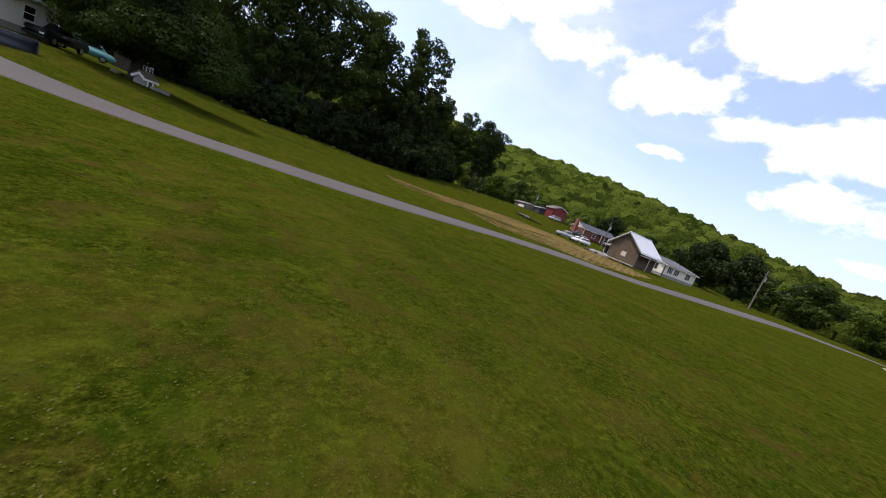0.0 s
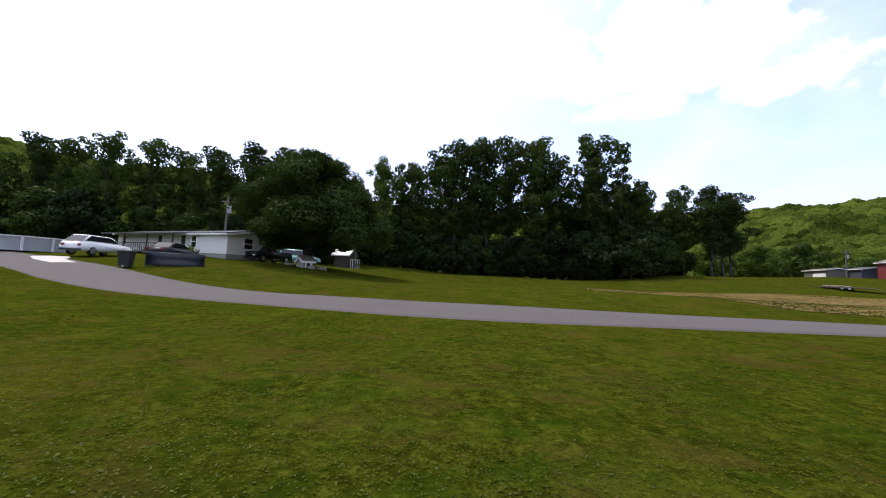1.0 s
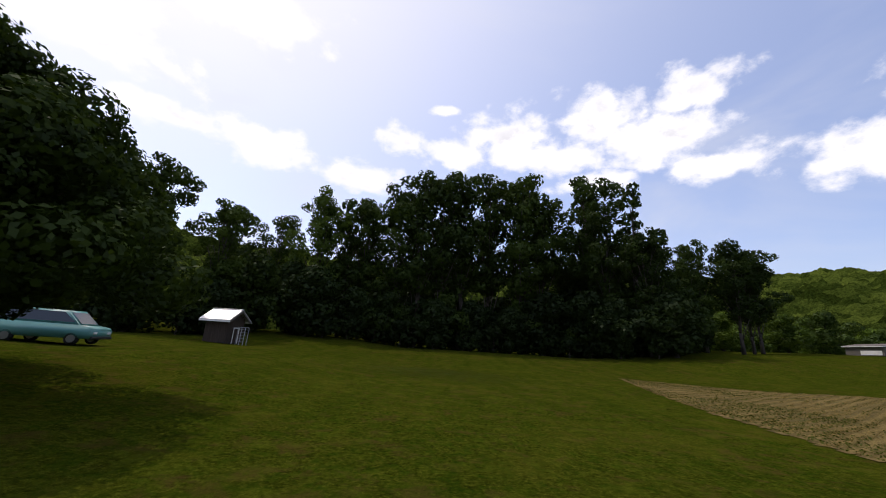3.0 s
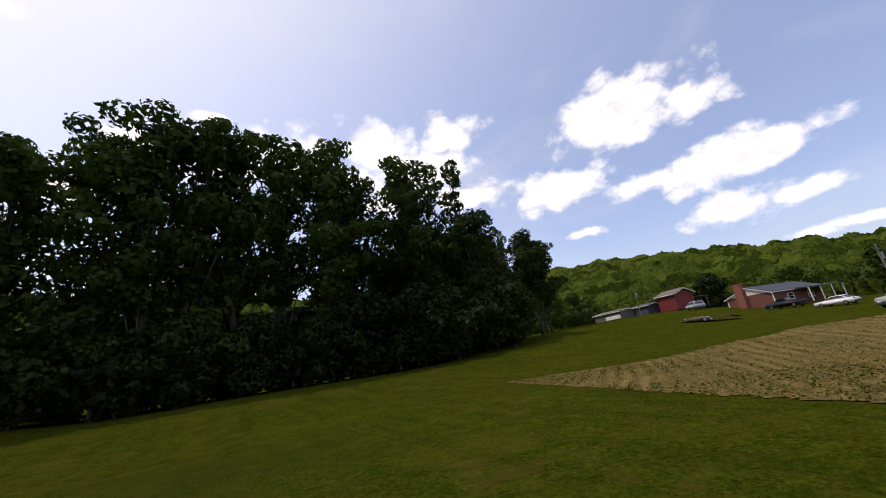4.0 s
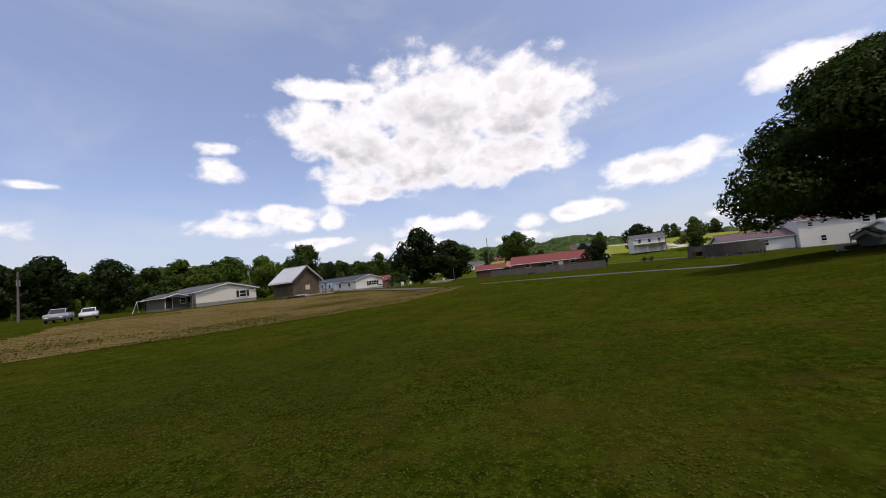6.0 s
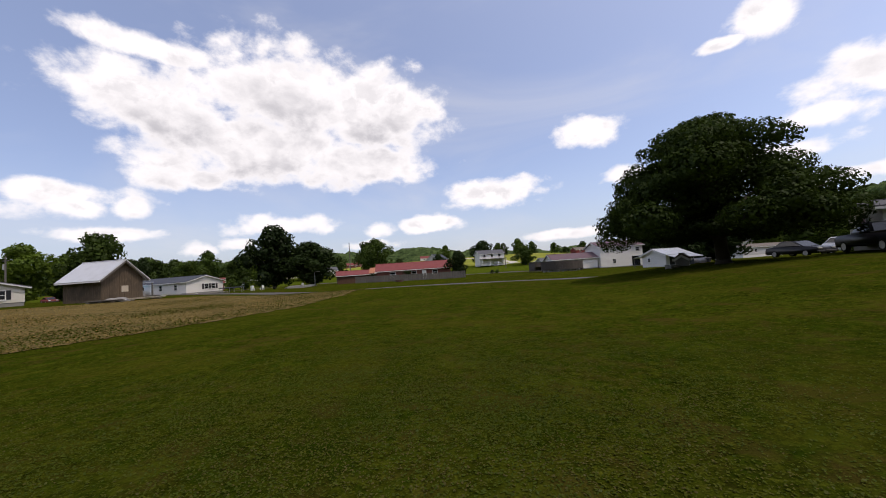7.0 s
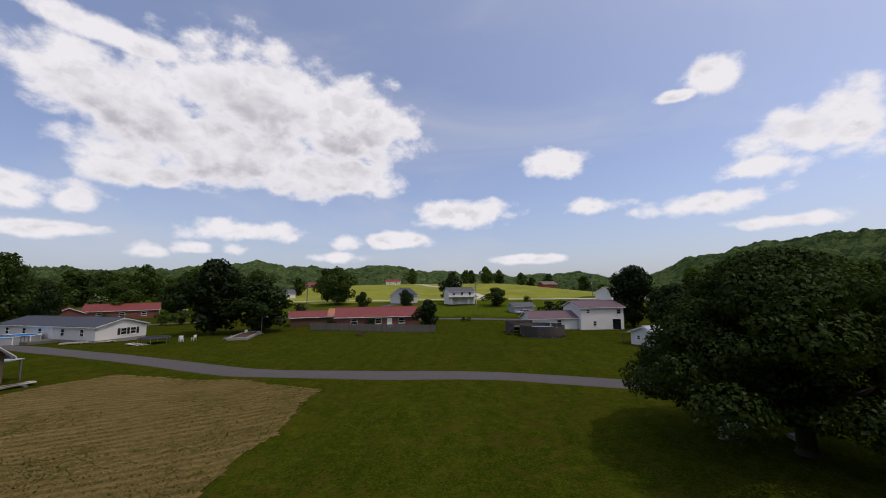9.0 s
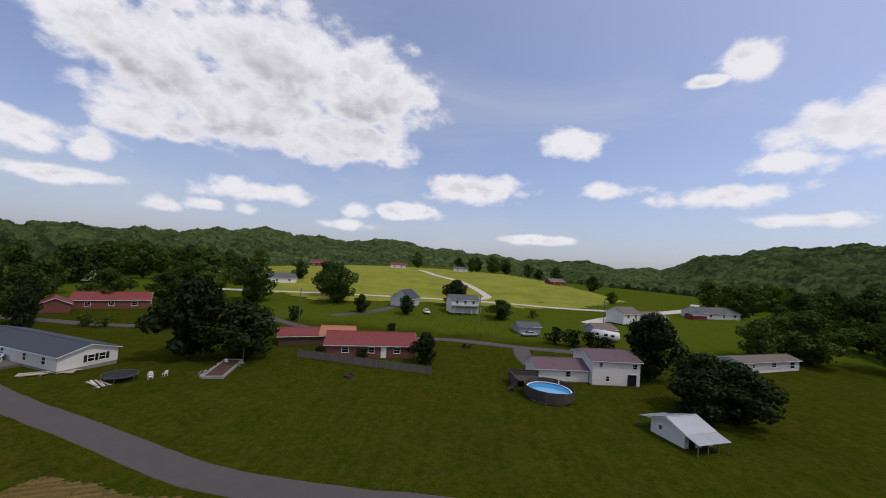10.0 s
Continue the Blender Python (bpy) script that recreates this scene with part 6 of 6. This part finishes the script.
TREES_FAR = [(2, -108, -133, 15, 7, "leafy tree at the valley wood"), (0, -97, -100, 17, 9, "large leafy tree at the valley wood"), (1, -56.6, -182, 7, 3.6, "light green tree in the hay field"), (3, -15, -37.5, 7.6, 4.6, "broad dark thicket behind the shed"), (3, -20.5, -38.5, 9.0, 6.0, "broad dark thicket behind the shed"), (3, -17, -41.0, 9.5, 5.6, "broad dark thicket behind the shed"),
             (0, 114.9, -44.9, 18, 8.0, "tall dark tree behind the neighbour's home"), (1, 127, -37.5, 15.5, 7.5, "light green tree behind the homes"), (1, 135, -31, 16, 8, "light green tree behind the homes"), (3, 104.2, -46.2, 10.5, 2.8, "narrow dark evergreen behind the neighbour's home"), (1, 125, -20, 11, 6, "light green tree behind the cream home"), (2, 130, -8, 12, 7, "leafy tree behind the cream home"), (3, 117, 3, 13, 6, "dark tree behind the parked cars"), (3, 121, 12, 14, 7, "dark tree behind the parked cars"),
             (3, 128, 18, 13, 6.5, "dark tree behind the brick house"), (1, 140, 40, 11, 6, "light green tree behind the brick house"), (1, 137, 82, 10, 6, "light green tree behind the sheds"), (3, 145, 60, 14, 7, "dark tree behind the red barn"), (2, 112, 84, 12, 6, "leafy tree behind the low shed"), (2, 76, 82, 12, 6.5, "leafy tree past the end of the wood"), (1, 86, 84, 10, 6, "light green tree past the end of the wood"), (1, 94, 76, 9, 5, "light green tree behind the low shed"), (2, 66, 76, 13, 6.5, "leafy tree past the end of the wood"), (0, 57, 60, 11, 5.5, "rounded tree at the end of the wood"), (0, 62, 66, 10, 5.5, "rounded tree at the end of the wood"), (0, 67, 72, 9, 5, "rounded tree at the end of the wood"), (3, 51, 48.8, 10, 5, "low dark tree at the end of the wood"), (0, 54.5, 52.5, 11, 5.5, "low dark tree at the end of the wood"), (3, 58.5, 57.0, 9, 5, "low dark tree at the end of the wood"), (2, -86, -78, 16, 8, "leafy tree below the wooded hill"), (0, -100, -86, 16, 8, "leafy tree below the wooded hill"), (2, 128, -84, 12, 7, "leafy tree by the far red-roofed house"), (0, 133, -66, 13, 7, "leafy tree by the far red-roofed house"), (2, 118, -94, 11, 6, "leafy tree by the far red-roofed house"), (1, 108, -99, 11, 6.5, "light green tree by the far lane"), (0, 124, -106, 13, 7, "leafy tree by the far lane")]
for bank in (TREES, TREES_FAR):
    for kind, x, y, h, r, label in bank:
        t = plant("shade_tree", label, FULL[kind], x, y, x * 37 % 360, r / 5.0, "", stretch=(h / 10) / (r / 5.0), sink=0.2)
for i in range(44):
    a = radians(rng.uniform(112, 236))
    d = rng.uniform(150, 330)
    x, y = 16 + math.sin(a) * d, 8 + math.cos(a) * d
    if -70 < x < 105 and y < -118:
        x, y = (x * 1.0, -330 - rng.uniform(0, 60)) if rng.random() < 0.5 else (x + (150 if x > 10 else -150), y)
    plant("far_tree", "leafy green tree in the distance", FAR[rng.choice((0, 1, 2, 2))], x, y, rng.uniform(0, 360), rng.uniform(1.1, 2.0), "far trees", sink=0.6)
for i in range(76):
    if i < 40:
        u, w = rng.random(), rng.random() ** 1.3
        x, y = 178 + 75 * w + 20 * u, -108 - 110 * u - 60 * w
    else:
        u, w = rng.random(), rng.random() ** 1.3
        x, y = -126 - 26 * u - 90 * w, -205 + 66 * u - 110 * w
    plant("far_tree", "leafy green tree of the valley wood", FAR[rng.choice((0, 1, 1, 2, 2, 2))], x, y, rng.uniform(0, 360), rng.uniform(1.1, 1.8), "far trees", sink=0.8)
for i in range(26):
    a = radians(rng.uniform(84, 118))
    d = rng.uniform(125, 200)
    plant("far_tree", "leafy green tree in the distance", FAR[rng.choice((0, 1, 1, 2, 3))], 16 + math.sin(a) * d, 8 + math.cos(a) * d, rng.uniform(0, 360), rng.uniform(1.1, 1.7), "far trees", sink=0.6)
for i in range(16):
    a = radians(rng.uniform(40, 84))
    d = rng.uniform(150, 175)
    plant("far_tree", "leafy green tree in the distance", FAR[rng.choice((0, 1, 1, 2))], 16 + math.sin(a) * d, 8 + math.cos(a) * d, rng.uniform(0, 360), rng.uniform(0.9, 1.4), "far trees", sink=0.6)
for x, y, k, m in ((103.6, -57.4, 1.2, 0), (100, -58.5, 1.1, 0), (92, -61, 1.4, 0), (88, -62, 1.6, 0), (84, -63, 1.4, 2), (38.1, -52.5, 1.0, 2), (46, -50.4, 0.9, 2), (38.6, -79.3, 1.1, 2), (68.5, -83.5, 1.8, 2), (-5, -82, 1.9, 2), (-9, -80, 2.0, 2), (-13, -78.5, 1.9, 2), (-16, -76.5, 1.6, 2), (-3.7, -112, 1.2, 1), (17.6, -69, 0.5, 0), (19, -68.6, 0.45, 2), (-5.4, 2.9, 0.4, 1), (-7.6, 2.9, 0.4, 0)):
    plant("bush", "rounded green yard bush", BUSH[m], x, y, x * 31 % 360, k, "", "bush")

# ---- drives and far lanes, hay field ----
ribbon("drive", ((77, -85), (60.5, -76), (42.8, -69.5), (24.6, -75.5), (3.6, -74.5), (-9, -74), (-15, -75)), 3.0, "asphalt", "grey drive past the houses", "drive", 0.13)
ribbon("drive", ((5.0, -74.5), (5.6, -66), (4.6, -58)), 3.6, "asphalt", "grey drive up to the white house", "drive", 0.16)
ribbon("drive", ((150, -58), (105.6, -60.3), (93.8, -64), (86, -74), (77, -85), (64, -92), (50, -104), (40, -126), (20, -150)), 3.2, "asphalt", "grey lane behind the neighbouring houses", "drive", 0.03)
ribbon("drive", ((-5.0, -6.2), (-7.4, -5.0), (-9.0, -3.4)), 1.6, "gravel", "pale gravel drive up to the parked crossover", "drive", 0.04)
ribbon("drive", ((-21.5, -110), (-56, -145), (-94, -180), (-128, -232)), 4.4, "gravel", "pale gravel farm lane in the valley", "drive", 0.06)
ribbon("drive", ((20, -150), (10, -168), (24, -215), (45, -245), (63, -283)), 4.2, "gravel", "pale gravel track winding up the hay field", "drive", 0.14)
ribbon("drive", ((120, -120), (86, -132), (50, -142), (10, -147), (-30, -146), (-70, -160), (-105, -195)), 3.6, "gravel", "pale gravel lane below the hay field", "drive", 0.16)
flat_patch("hay_field", ((76, -112), (40, -128), (0, -134), (-30, -150), (-75, -205), (-60, -300), (40, -400), (170, -380), (175, -230), (120, -140)), "hay", "bright yellow-green hay field on the slope", "field", 0.10, 4.0, 3.0)


# ---- grass ----
def grass(name, n, line, spread, size, mat, label, seed):
    """Low leaves strewn along a line of the lawn, thinning out to its sides."""
    r = np.random.default_rng(seed)
    s = r.uniform(0, len(line) - 1, n)
    x = np.interp(s, range(len(line)), [p[0] for p in line]) + r.normal(0, spread, n)
    y = np.interp(s, range(len(line)), [p[1] for p in line]) + r.normal(0, spread * 0.7, n)
    keep = np.array([not inside(a, b, PATCH) for a, b in zip(x, y)])
    road_y = np.interp(x, [p[0] for p in ROAD], [p[1] for p in ROAD])
    keep &= np.abs(y - road_y) > 1.9
    clump = np.array([noise.noise(Vector((a * 0.9, b * 0.9, seed))) for a, b in zip(x, y)])
    keep &= clump + r.normal(0, 0.25, n) > 0.0
    x, y = x[keep], y[keep]
    c = np.stack([x, y, ground_z(x, y) + size * 0.25 + r.uniform(0, 0.01, len(x))], 1)
    up = np.tile(np.array([[0, 0.0, 1.0]]), (len(x), 1))
    v, f = leaf_cards(r, c, up, size, 0.22)
    ob = new(name, mesh_from(name, v, f, mat))
    ob.matrix_basis = UNIT
    tagged(ob, label, "grass", kind="stuff")


def litter(name, n, size, mat, label, category, seed, west):
    """Stalks and weeds strewn in rows over the garden plot, thicker to its west where west is above 0."""
    r = np.random.default_rng(seed)
    x, y = r.uniform(25, 57, n), r.uniform(-12, 33, n)
    keep = np.array([inside(a, b, PATCH) for a, b in zip(x, y)])
    across = y * math.cos(radians(31)) - x * math.sin(radians(31))
    row = 0.5 + 0.5 * np.cos(across * 2 * math.pi / 0.75 + 1.5 * np.sin(x * 0.4))
    patch = np.array([noise.noise(Vector((a * 0.22, b * 0.22, seed))) for a, b in zip(x, y)])
    keep &= row * 0.6 + patch + west * (38 - x) / 14 + r.normal(0, 0.25, n) > 0.35
    x, y = x[keep], y[keep]
    c = np.stack([x, y, ground_z(x, y) + 0.03 + r.uniform(0, size * 0.6, len(x))], 1)
    up = np.tile(np.array([[0, 0.0, 1.0]]), (len(x), 1))
    v, f = leaf_cards(r, c, up, size, 0.55)
    ob = new(name, mesh_from(name, v, f, mat))
    ob.matrix_basis = UNIT
    tagged(ob, label, category, kind="stuff")


M["clover"] = material("clover", foliage((0.032, 0.048, 0.003), (0.068, 0.088, 0.007), 0.2))
M["weed"] = material("weed", foliage((0.034, 0.040, 0.004), (0.095, 0.104, 0.012), 0.2))
M["stalk"] = material("dry_stalk", foliage((0.085, 0.058, 0.016), (0.300, 0.215, 0.072), 0.15))
litter("straw_litter", 130000, 0.034, "stalk", "dry straw stalks strewn over the garden plot", "straw", 11, 0.0)
litter("weeds", 100000, 0.046, "weed", "low green weeds among the garden rows", "weeds", 12, 0.65)
M["thatch"] = material("thatch", foliage((0.050, 0.046, 0.010), (0.110, 0.094, 0.024), 0.15))
M["grass"] = material("grass_blade", foliage((0.042, 0.050, 0.003), (0.080, 0.090, 0.007), 0.2))
for line, seed, where, leaf in ((((13, -31), (15.3, -26), (15.5, -18)), 1, "lawn", 0.008), (((17.5, 22), (18, 26), (15.5, 27.5)), 5, "field", 0.012)):
    grass("grass", 130000, line, 3.2, leaf, "grass", "short mown grass blades on the " + where, seed)
    grass("clover", 90000, line, 3.0, leaf * 1.1, "clover", "patches of low clover in the " + where, seed + 1)
    grass("dry_grass", 40000, line, 3.2, leaf * 0.9, "thatch", "dry thatch showing through the mown " + where, seed + 2)
